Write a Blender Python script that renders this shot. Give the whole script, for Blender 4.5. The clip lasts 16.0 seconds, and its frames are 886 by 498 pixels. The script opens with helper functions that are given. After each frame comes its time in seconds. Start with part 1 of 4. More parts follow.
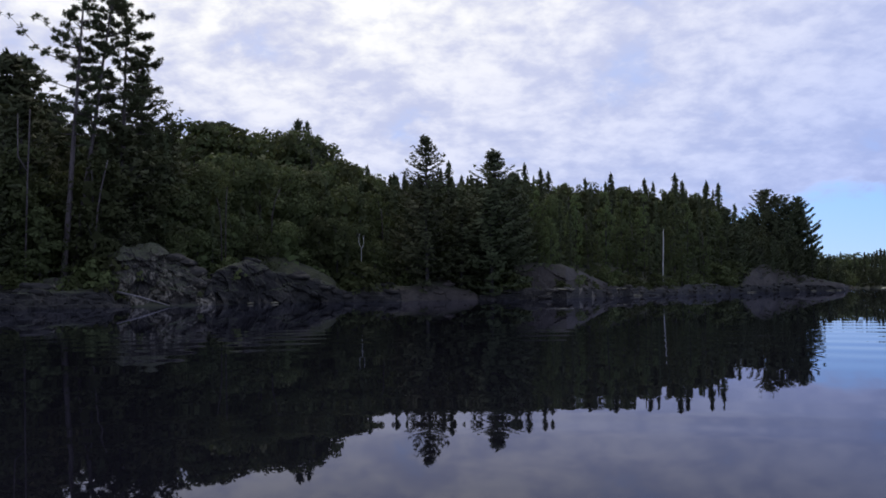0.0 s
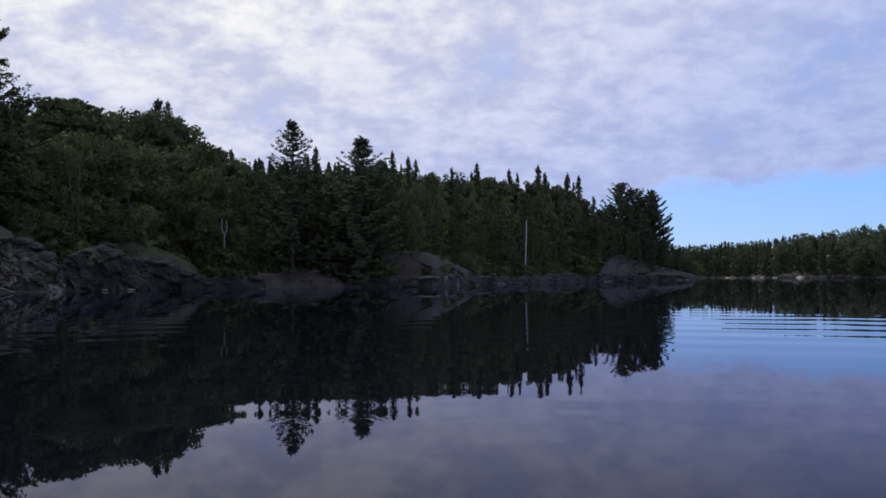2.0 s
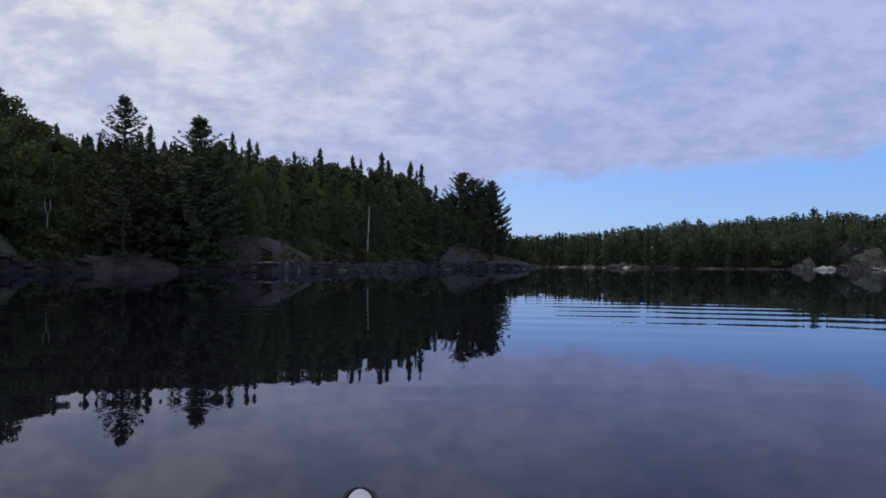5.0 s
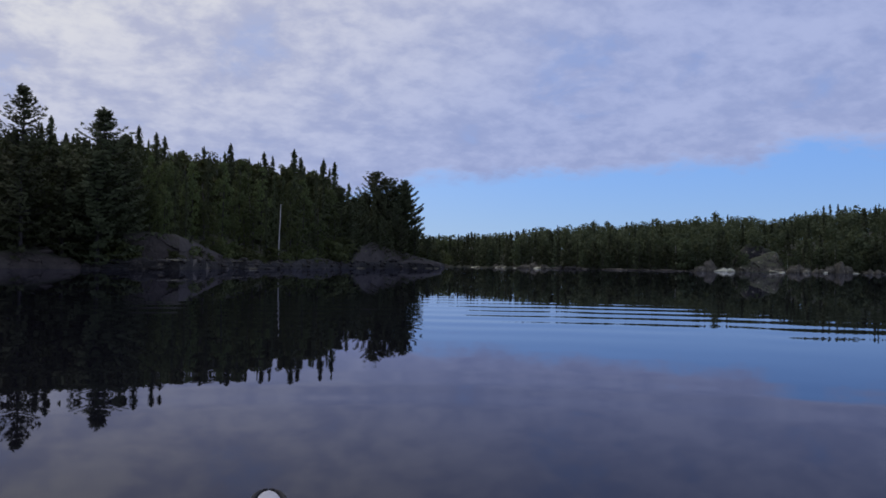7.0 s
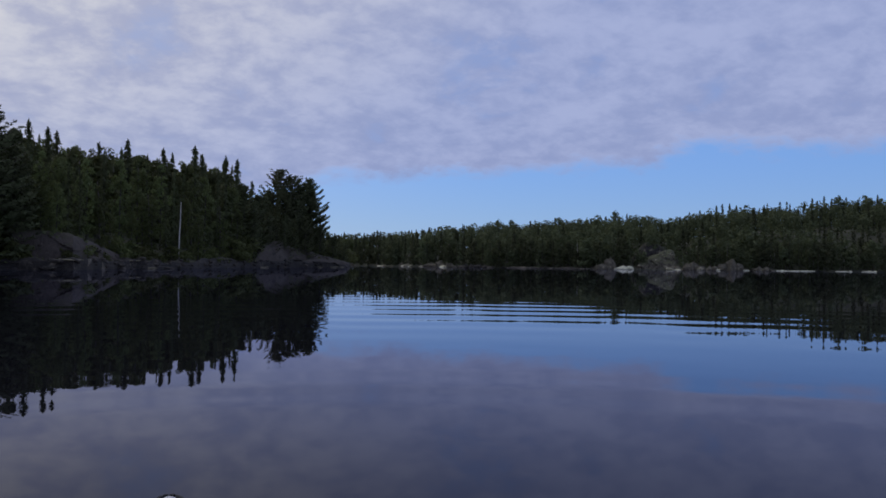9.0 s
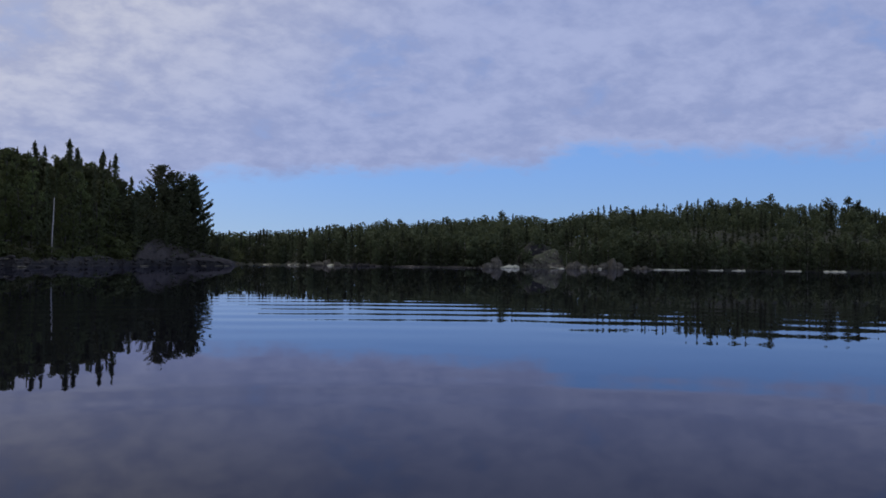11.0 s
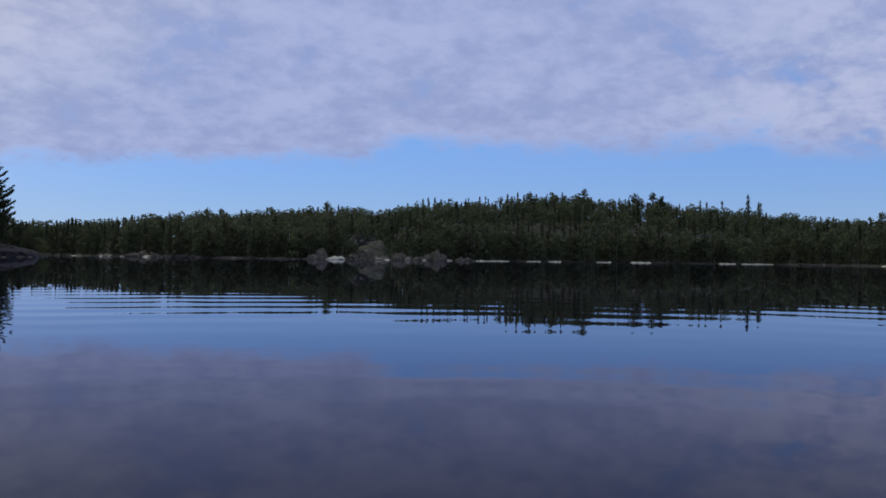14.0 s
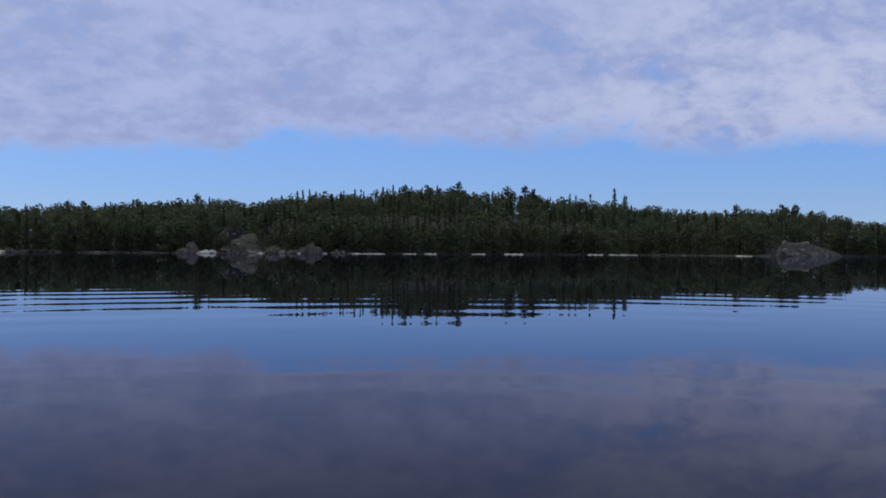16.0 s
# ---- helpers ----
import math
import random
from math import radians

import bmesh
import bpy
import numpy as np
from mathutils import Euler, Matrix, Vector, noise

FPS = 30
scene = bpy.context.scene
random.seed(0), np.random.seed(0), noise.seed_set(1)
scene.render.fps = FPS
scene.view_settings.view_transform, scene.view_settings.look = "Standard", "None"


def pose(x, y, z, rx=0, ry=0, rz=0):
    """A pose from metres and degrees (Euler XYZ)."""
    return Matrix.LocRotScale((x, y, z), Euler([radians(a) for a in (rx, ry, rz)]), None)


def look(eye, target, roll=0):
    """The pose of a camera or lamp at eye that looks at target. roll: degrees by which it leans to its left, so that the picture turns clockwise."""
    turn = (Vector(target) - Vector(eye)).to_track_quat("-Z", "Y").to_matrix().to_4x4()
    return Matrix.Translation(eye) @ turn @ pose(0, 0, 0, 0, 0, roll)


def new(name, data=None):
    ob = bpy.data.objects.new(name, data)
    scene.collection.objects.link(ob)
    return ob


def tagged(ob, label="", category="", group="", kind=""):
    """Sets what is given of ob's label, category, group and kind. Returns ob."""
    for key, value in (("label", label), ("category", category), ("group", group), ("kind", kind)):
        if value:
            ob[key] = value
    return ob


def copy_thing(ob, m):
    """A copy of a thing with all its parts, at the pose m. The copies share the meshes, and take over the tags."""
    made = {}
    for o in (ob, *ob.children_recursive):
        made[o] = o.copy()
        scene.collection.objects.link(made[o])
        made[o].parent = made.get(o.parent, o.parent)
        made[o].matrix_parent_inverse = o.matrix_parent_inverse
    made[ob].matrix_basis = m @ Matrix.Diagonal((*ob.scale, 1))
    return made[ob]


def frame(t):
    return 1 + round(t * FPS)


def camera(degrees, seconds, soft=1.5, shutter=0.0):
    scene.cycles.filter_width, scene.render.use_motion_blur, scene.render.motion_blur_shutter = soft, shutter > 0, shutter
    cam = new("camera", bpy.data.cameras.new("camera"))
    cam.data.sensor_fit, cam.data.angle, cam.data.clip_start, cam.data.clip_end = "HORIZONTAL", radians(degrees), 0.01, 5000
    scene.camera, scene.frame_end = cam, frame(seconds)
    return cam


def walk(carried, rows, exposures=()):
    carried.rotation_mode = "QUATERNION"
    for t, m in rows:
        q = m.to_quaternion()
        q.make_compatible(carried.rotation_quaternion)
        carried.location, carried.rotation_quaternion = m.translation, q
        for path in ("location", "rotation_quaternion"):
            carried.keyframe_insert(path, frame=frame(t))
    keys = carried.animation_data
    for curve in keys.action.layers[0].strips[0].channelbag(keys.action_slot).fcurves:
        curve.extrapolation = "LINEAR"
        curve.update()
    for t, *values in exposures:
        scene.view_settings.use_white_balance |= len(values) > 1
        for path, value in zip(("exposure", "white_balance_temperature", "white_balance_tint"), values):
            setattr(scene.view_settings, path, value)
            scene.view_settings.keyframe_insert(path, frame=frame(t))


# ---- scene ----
EYE = 0.95
cam = camera(53.66, 16.0, soft=1.7)
PATH = [  # seconds, yaw, pitch, roll
    (0.0, 0.00, 2.71, 0.78),
    (0.5, -2.13, 2.54, 0.61),
    (1.0, -4.15, 2.33, 0.47),
    (1.5, -6.55, 2.36, 0.58),
    (2.0, -8.72, 1.82, 0.44),
    (2.5, -10.89, 1.77, 0.46),
    (3.0, -12.23, 1.67, 0.31),
    (3.5, -14.13, 1.64, 0.07),
    (4.0, -15.93, 1.50, -0.26),
    (4.5, -17.48, 1.15, -0.29),
    (7.0, -24.75, 0.96, -0.84),
    (7.5, -25.92, 0.99, -0.66),
    (8.0, -27.47, 0.98, -0.40),
    (8.5, -28.92, 0.89, -0.49),
    (9.0, -30.90, 0.95, -0.63),
    (11.5, -39.93, 1.07, -0.71),
    (12.0, -41.75, 1.08, -0.64),
    (12.5, -43.68, 0.52, -0.36),
    (13.0, -45.51, 0.66, -0.74),
    (13.5, -47.45, 0.46, -0.57),
    (14.0, -49.57, 0.53, -0.74),
    (14.5, -51.56, 0.51, -0.56),
    (15.0, -54.10, 0.48, -0.68),
    (15.5, -56.08, 0.26, -0.49),
    (16.0, -57.68, 0.12, -0.35),
]
walk(cam, [(t, pose(0, 0, EYE, 90 + p, r, y)) for t, y, p, r in PATH],
     [(0.0, 0.0), (2.5, -0.18), (4.5, -0.28), (7.0, -0.42), (9.0, -0.53), (12.5, -0.48), (16.0, -0.40)])

# ---- world, sun ----
SUN_AZ, SUN_EL = 12.0, 48.0  # degrees: left of the first view's heading, above the horizon
world = bpy.data.worlds.new("world")
scene.world = world
world.use_nodes = True


def bearing(az, d, z=0.0):
    """A place d metres off at az degrees to the left of +y."""
    a = radians(az)
    return Vector((-math.sin(a) * d, math.cos(a) * d, z))


class Nodes:
    """Short hand for building node trees."""

    def __init__(self, tree):
        self.tree = tree
        tree.nodes.clear()

    def add(self, kind, **sets):
        n = self.tree.nodes.new(kind)
        for key, value in sets.items():
            if key == "op":
                n.operation = value
            elif key == "blend":
                n.blend_type = value
            elif key == "data":
                n.data_type = value
            else:
                n.inputs[key.replace("_", " ")].default_value = value
        return n

    def link(self, a, b):
        self.tree.links.new(a, b)

    def math(self, op, a, b=None, clamp=False):
        n = self.tree.nodes.new("ShaderNodeMath")
        n.operation, n.use_clamp = op, clamp
        for i, v in enumerate((a, b)):
            if v is None:
                continue
            if isinstance(v, (int, float)):
                n.inputs[i].default_value = v
            else:
                self.link(v, n.inputs[i])
        return n.outputs[0]

    def ramp(self, value, lo, hi, a=0.0, b=1.0, smooth=True):
        n = self.tree.nodes.new("ShaderNodeMapRange")
        n.interpolation_type = "SMOOTHSTEP" if smooth else "LINEAR"
        self.link(value, n.inputs[0])
        for i, v in enumerate((lo, hi, a, b)):
            n.inputs[1 + i].default_value = v
        return n.outputs[0]

    def mix(self, factor, a, b, blend="MIX"):
        n = self.tree.nodes.new("ShaderNodeMix")
        n.data_type, n.blend_type = "RGBA", blend
        for slot, v in ((0, factor), (6, a), (7, b)):
            if isinstance(v, (int, float)):
                n.inputs[slot].default_value = v
            elif isinstance(v, tuple):
                n.inputs[slot].default_value = (*v, 1.0)
            else:
                self.link(v, n.inputs[slot])
        return n.outputs[2]

    def noise(self, vec, scale, detail=4.0, rough=0.55, dist=0.0):
        n = self.add("ShaderNodeTexNoise", Scale=scale, Detail=detail, Roughness=rough, Distortion=dist)
        if vec is not None:
            self.link(vec, n.inputs["Vector"])
        return n.outputs[0]


def build_sky():
    w = Nodes(world.node_tree)
    out = w.add("ShaderNodeOutputWorld")
    tc = w.add("ShaderNodeTexCoord")
    sep = w.add("ShaderNodeSeparateXYZ")
    w.link(tc.outputs["Generated"], sep.inputs[0])
    x, y, z = sep.outputs
    zc = w.math("MAXIMUM", z, 0.02)
    u, v = w.math("DIVIDE", x, zc), w.math("DIVIDE", y, zc)
    # clear air
    sky = w.tree.nodes.new("ShaderNodeTexSky")
    sky.sky_type, sky.sun_disc = "NISHITA", False
    sky.sun_elevation, sky.sun_rotation = radians(SUN_EL), radians(-SUN_AZ)
    sky.altitude, sky.air_density, sky.dust_density, sky.ozone_density = 1200, 1.0, 0.0, 2.5
    # thin summer haze evens out the blue towards the horizon
    clear = w.add("ShaderNodeBackground", Strength=0.128)
    air = w.mix(1.0, sky.outputs[0], w.mix(w.ramp(z, 0.02, 0.15), (0.56, 0.665, 1.0), (0.71, 0.84, 1.24)), "MULTIPLY")
    haze = w.mix(w.ramp(z, 0.01, 0.13), (3.2, 5.05, 8.1), (2.25, 4.4, 8.8))
    haze = w.mix(w.ramp(x, 0.62, 0.2, 0.0, 0.5), haze, (4.7, 6.1, 8.6))  # paler towards the sun
    w.link(w.mix(0.55, air, haze), clear.inputs[0])
    # cloud deck: a layer of altocumulus that ends along a straight front
    zs = w.math("ADD", zc, 0.34)
    soft = w.add("ShaderNodeCombineXYZ")
    w.link(w.math("DIVIDE", x, zs), soft.inputs[0])
    w.link(w.math("DIVIDE", y, zs), soft.inputs[1])
    puffs = soft.outputs[0]
    big = w.noise(puffs, 1.1, 3.0, 0.5)
    mid = w.noise(puffs, 4.6, 5.5, 0.60, 0.25)
    fine = w.noise(puffs, 17.0, 4.0, 0.60, 0.2)
    front = w.math("ADD", u, w.math("MULTIPLY", v, 0.43))
    front = w.math("ADD", front, w.math("MULTIPLY", w.math("SUBTRACT", big, 0.5), 5.0))
    front = w.math("ADD", front, w.math("MULTIPLY", w.math("SUBTRACT", mid, 0.5), 5.5))
    front = w.math("ADD", front, w.math("MULTIPLY", w.math("SUBTRACT", fine, 0.5), 2.2))
    cover = w.ramp(front, 9.7, 7.6)
    holes = w.ramp(w.math("ADD", mid, w.math("MULTIPLY", big, 0.6)), 0.50, 0.70)
    # the deck breaks up towards the clear side
    frayed = w.math("ADD", w.math("MULTIPLY", w.ramp(x, 0.80, 0.98), 0.45), 0.30)
    gaps = w.math("MULTIPLY", w.math("SUBTRACT", 1.0, holes), frayed)
    cover = w.math("MULTIPLY", cover, w.math("SUBTRACT", 1.0, gaps))
    # how bright the deck is: thin and thick parts, and the glow round the hidden sun
    sun = bearing(SUN_AZ, math.cos(radians(SUN_EL)), math.sin(radians(SUN_EL)))
    dot = w.add("ShaderNodeVectorMath", op="DOT_PRODUCT")
    w.link(tc.outputs["Generated"], dot.inputs[0])
    dot.inputs[1].default_value = sun
    glow = w.ramp(dot.outputs["Value"], 0.58, 0.92)
    thin = w.ramp(w.math("ADD", mid, w.math("MULTIPLY", w.math("SUBTRACT", fine, 0.5), 0.6)), 0.30, 0.71)
    grey = w.mix(thin, (0.40, 0.487, 0.83), (0.535, 0.62, 0.968))
    lit = w.mix(thin, (0.65, 0.675, 0.86), w.mix(w.ramp(dot.outputs["Value"], 0.77, 0.88), (1.0, 0.99, 1.02), (1.12, 1.11, 1.05)))
    bright = w.math("MULTIPLY", thin, w.ramp(x, 0.84, 1.0, 0.0, 0.5))
    tone = w.mix(glow, w.mix(bright, grey, (0.80, 0.83, 1.02)), lit)
    cloud = w.add("ShaderNodeBackground", Strength=1.0)
    w.link(tone, cloud.inputs[0])
    mixed = w.add("ShaderNodeMixShader")
    w.link(cover, mixed.inputs[0])
    w.link(clear.outputs[0], mixed.inputs[1])
    w.link(cloud.outputs[0], mixed.inputs[2])
    w.link(mixed.outputs[0], out.inputs[0])


build_sky()
sun_lamp = new("sun", bpy.data.lights.new("sun", "SUN"))
sun_lamp.data.energy, sun_lamp.data.angle, sun_lamp.data.color = 0.9, radians(14), (1.0, 0.93, 0.82)
sun_lamp.matrix_basis = look(bearing(SUN_AZ, 100, 100 * math.tan(radians(SUN_EL))), (0, 0, 0))

# ---- materials ----


def material(name):
    m = bpy.data.materials.new(name)
    m.use_nodes = True
    n = Nodes(m.node_tree)
    out = n.add("ShaderNodeOutputMaterial")
    b = n.add("ShaderNodeBsdfPrincipled")
    n.link(b.outputs[0], out.inputs[0])
    return m, n, b, out


def leaf_material(name, dark, light, through_light=0.4, spread=0.41):
    m, n, b, out = material(name)
    geo = n.add("ShaderNodeNewGeometry")
    info = n.add("ShaderNodeObjectInfo")
    tone = n.mix(geo.outputs["Random Per Island"], dark, light)
    hue = n.tree.nodes.new("ShaderNodeHueSaturation")
    n.link(n.ramp(info.outputs["Random"], 0, 1, 0.488, 0.515, False), hue.inputs["Hue"])
    n.link(n.ramp(info.outputs["Random"], 0, 1, 1.0 - spread, 1.0 + spread, False), hue.inputs["Value"])
    n.link(tone, hue.inputs["Color"])
    n.link(hue.outputs[0], b.inputs["Base Color"])
    b.inputs["Roughness"].default_value = 0.65
    b.inputs["Specular IOR Level"].default_value = 0.08
    t = n.add("ShaderNodeBsdfTranslucent")
    n.link(hue.outputs[0], t.inputs[0])
    mx = n.add("ShaderNodeMixShader")
    mx.inputs[0].default_value = through_light
    n.link(b.outputs[0], mx.inputs[1])
    n.link(t.outputs[0], mx.inputs[2])
    n.link(mx.outputs[0], out.inputs[0])
    return m


def grainy(name, a, b_col, scale, rough=0.85, bump=0.3, fine=8.0, stain=None, stretch=None, moss=None, pale=None, mossy=0.0, patchy=0.0):
    """Two scales of noise between two colours, with relief, and stains of a third."""
    m, n, b, out = material(name)
    tc = n.add("ShaderNodeTexCoord")
    vec = tc.outputs["Object"]
    if stretch:
        mp = n.add("ShaderNodeMapping", Scale=stretch)
        n.link(vec, mp.inputs["Vector"])
        vec = mp.outputs[0]
    n1 = n.noise(vec, scale, 6, 0.6)
    n2 = n.noise(vec, scale * fine, 5, 0.65)
    both = n.math("ADD", n.math("MULTIPLY", n1, 0.6), n.math("MULTIPLY", n2, 0.4))
    col = n.mix(n.ramp(both, 0.36, 0.64), a, b_col)
    if stain:
        n3 = n.noise(vec, scale * 2.3, 5, 0.7, 0.6)
        col = n.mix(n.ramp(n3, 0.54, 0.66), col, stain)
    if pale:
        n4 = n.noise(vec, scale * 1.4, 6, 0.7, 1.0)
        col = n.mix(n.ramp(n4, 0.55 - patchy, 0.63 - patchy), col, pale)
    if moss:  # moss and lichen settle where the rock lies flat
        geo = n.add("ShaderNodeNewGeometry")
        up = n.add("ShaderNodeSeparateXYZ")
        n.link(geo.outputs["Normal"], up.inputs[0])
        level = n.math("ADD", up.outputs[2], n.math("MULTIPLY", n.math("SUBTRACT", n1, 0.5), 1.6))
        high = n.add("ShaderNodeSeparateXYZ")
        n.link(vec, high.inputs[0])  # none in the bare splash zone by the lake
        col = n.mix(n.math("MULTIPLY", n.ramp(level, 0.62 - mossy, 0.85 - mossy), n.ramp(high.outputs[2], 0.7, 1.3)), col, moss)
    n.link(col, b.inputs["Base Color"])
    b.inputs["Roughness"].default_value = rough
    bp = n.add("ShaderNodeBump", Strength=bump, Distance=0.08)
    n.link(both, bp.inputs["Height"])
    n.link(bp.outputs[0], b.inputs["Normal"])
    return m


LEAF_BROAD = leaf_material("birch_leaves", (0.070, 0.080, 0.033), (0.098, 0.114, 0.043))
LEAF_ASPEN = leaf_material("aspen_leaves", (0.082, 0.096, 0.038), (0.114, 0.136, 0.050))
LEAF_SPRUCE = leaf_material("spruce_needles", (0.071, 0.081, 0.038), (0.091, 0.105, 0.047), 0.25, 0.28)
LEAF_PINE = leaf_material("pine_needles", (0.062, 0.070, 0.033), (0.079, 0.090, 0.041), 0.25, 0.14)
LEAF_SHRUB = leaf_material("shrub_leaves", (0.075, 0.087, 0.032), (0.103, 0.115, 0.042))
BARK = grainy("grey_bark", (0.03, 0.026, 0.023), (0.085, 0.074, 0.067), 3.0, 0.9, 0.5, stretch=(3, 3, 0.6))
BARK_RED = grainy("red_pine_bark", (0.050, 0.040, 0.038), (0.13, 0.105, 0.098), 3.0, 0.9, 0.6, stretch=(3, 3, 0.7))
BARK_WHITE = grainy("white_birch_bark", (0.36, 0.34, 0.30), (0.66, 0.62, 0.55), 2.0, 0.7, 0.2, stain=(0.10, 0.09, 0.085), stretch=(1, 1, 3))
DEAD_WOOD = grainy("weathered_wood", (0.11, 0.097, 0.09), (0.25, 0.225, 0.21), 2.0, 0.85, 0.4, stretch=(4, 4, 0.8))
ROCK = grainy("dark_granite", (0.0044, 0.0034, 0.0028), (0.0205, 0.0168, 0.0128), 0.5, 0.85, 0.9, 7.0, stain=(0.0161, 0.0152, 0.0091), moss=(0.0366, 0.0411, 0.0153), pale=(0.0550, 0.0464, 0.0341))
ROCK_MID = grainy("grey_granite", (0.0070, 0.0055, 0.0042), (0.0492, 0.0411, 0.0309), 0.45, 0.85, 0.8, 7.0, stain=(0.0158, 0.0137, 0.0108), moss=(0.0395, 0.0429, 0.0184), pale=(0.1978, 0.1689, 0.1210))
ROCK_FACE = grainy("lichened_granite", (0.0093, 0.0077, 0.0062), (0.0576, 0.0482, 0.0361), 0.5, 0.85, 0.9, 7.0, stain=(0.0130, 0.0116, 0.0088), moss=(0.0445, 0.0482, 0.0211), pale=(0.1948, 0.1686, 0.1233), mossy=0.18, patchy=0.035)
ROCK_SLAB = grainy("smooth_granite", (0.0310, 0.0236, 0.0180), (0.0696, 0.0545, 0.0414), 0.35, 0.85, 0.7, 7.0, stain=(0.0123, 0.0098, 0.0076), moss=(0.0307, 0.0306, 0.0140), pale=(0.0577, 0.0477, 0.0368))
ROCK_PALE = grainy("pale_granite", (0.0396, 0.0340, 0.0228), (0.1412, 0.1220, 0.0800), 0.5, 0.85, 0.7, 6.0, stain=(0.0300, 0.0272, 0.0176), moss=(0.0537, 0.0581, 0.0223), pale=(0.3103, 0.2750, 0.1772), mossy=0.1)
ROCK_LIGHT = grainy("light_granite", (0.0896, 0.0793, 0.0511), (0.2687, 0.2420, 0.1548), 0.35, 0.85, 0.6, 6.0, stain=(0.0498, 0.0464, 0.0310), pale=(0.4179, 0.3914, 0.2632))
ROCK_WHITE = grainy("bleached_granite", (0.4577, 0.4223, 0.2786), (0.8160, 0.7725, 0.5108), 0.5, 0.85, 0.6, 6.0, stain=(0.1194, 0.1133, 0.0774))
# distance haze is put into this leaf colour: a lifted, greyer tone
LEAF_FAR = leaf_material("hazed_hillside_leaves", (0.075, 0.087, 0.043), (0.094, 0.109, 0.053))
NEEDLE_FAR = leaf_material("hillside_needles", (0.070, 0.081, 0.040), (0.088, 0.101, 0.049), 0.3)
MOSS = grainy("moss_and_grass", (0.0225, 0.0240, 0.0090), (0.0638, 0.0638, 0.0270), 0.8, 0.95, 0.6, 9.0, stain=(0.0375, 0.0338, 0.0210))
SOIL = grainy("forest_floor", (0.022, 0.024, 0.012), (0.055, 0.055, 0.028), 0.25, 0.95, 0.6, 9.0, stain=(0.035, 0.055, 0.02))
DECK = grainy("pale_deck", (0.38, 0.38, 0.40), (0.46, 0.46, 0.48), 6.0, 0.45, 0.03)
HULL = grainy("black_hull", (0.008, 0.008, 0.009), (0.018, 0.018, 0.02), 5.0, 0.9, 0.05)


def water_material():
    """Dark water under a mirror whose strength follows the angle of view."""
    m = bpy.data.materials.new("lake_water")
    m.use_nodes = True
    n = Nodes(m.node_tree)
    out = n.add("ShaderNodeOutputMaterial")
    tc = n.add("ShaderNodeTexCoord")
    depth = n.add("ShaderNodeBsdfDiffuse")
    n.link(n.mix(n.noise(tc.outputs["Object"], 0.05, 3), (0.0045, 0.0045, 0.0065), (0.0075, 0.007, 0.010)), depth.inputs[0])
    far = n.add("ShaderNodeVectorMath", op="LENGTH")
    n.link(tc.outputs["Object"], far.inputs[0])
    mirror = n.add("ShaderNodeBsdfGlossy", Color=(0.852, 0.866, 1.0, 1.0))
    # glassy in the lee where the boat lies, finely ruffled on the open lake
    n.link(n.ramp(far.outputs["Value"], 25, 150, 0.012, 0.034, False), mirror.inputs["Roughness"])
    both = n.add("ShaderNodeMixShader")
    n.link(n.add("ShaderNodeFresnel", IOR=1.152).outputs[0], both.inputs[0])
    n.link(depth.outputs[0], both.inputs[1])
    n.link(mirror.outputs[0], both.inputs[2])
    n.link(both.outputs[0], out.inputs[0])
    return m


WATER = water_material()

# ---- mesh helpers ----


def mesh_of(name, verts, faces, mat, smooth=False, normals=None):
    me = bpy.data.meshes.new(name)
    v = np.asarray(verts, float)
    if isinstance(faces, np.ndarray):
        f = np.asarray(faces, np.int32)
        me.vertices.add(len(v))
        me.vertices.foreach_set("co", v.astype(np.float32).ravel())
        me.loops.add(f.size)
        me.loops.foreach_set("vertex_index", f.ravel())
        me.polygons.add(len(f))
        me.polygons.foreach_set("loop_start", np.arange(0, f.size, f.shape[1], dtype=np.int32))
    else:
        me.from_pydata(v.tolist(), [], [list(map(int, f)) for f in faces])
    me.materials.append(mat)
    if smooth or normals is not None:
        me.polygons.foreach_set("use_smooth", np.ones(len(me.polygons), bool))
    me.update()
    if normals is not None:
        me.normals_split_custom_set_from_vertices(np.asarray(normals, float).tolist())
    return me


def part(name, me, parent, label=""):
    ob = new(name, me)
    ob.parent = parent
    return tagged(ob, label)


def hash3(ix, iy, iz):
    h = (ix * 374761393 + iy * 668265263 + iz * 2147483647 + 1013904223) & 0xFFFFFFFF
    h = ((h ^ (h >> 13)) * 1274126177) & 0xFFFFFFFF
    h = ((h ^ (h >> 16)) * 2246822519) & 0xFFFFFFFF
    return ((h ^ (h >> 15)) & 0xFFFFFF) / 0xFFFFFF


def vnoise(p):
    """Smooth value noise, 0 to 1, at rows of points."""
    p = np.asarray(p, float)
    i = np.floor(p).astype(np.int64)
    f = p - i
    f = f * f * (3 - 2 * f)
    total = 0
    for dx in (0, 1):
        for dy in (0, 1):
            for dz in (0, 1):
                w = (f[:, 0] if dx else 1 - f[:, 0]) * (f[:, 1] if dy else 1 - f[:, 1]) * (f[:, 2] if dz else 1 - f[:, 2])
                total = total + w * hash3(i[:, 0] + dx, i[:, 1] + dy, i[:, 2] + dz)
    return total


def fractal(p, octaves=4):
    total, amp, norm = 0, 1.0, 0
    p = np.asarray(p, float)
    for k in range(octaves):
        total = total + amp * vnoise(p * 2 ** k + 17.3 * k)
        norm += amp
        amp *= 0.5
    return total / norm


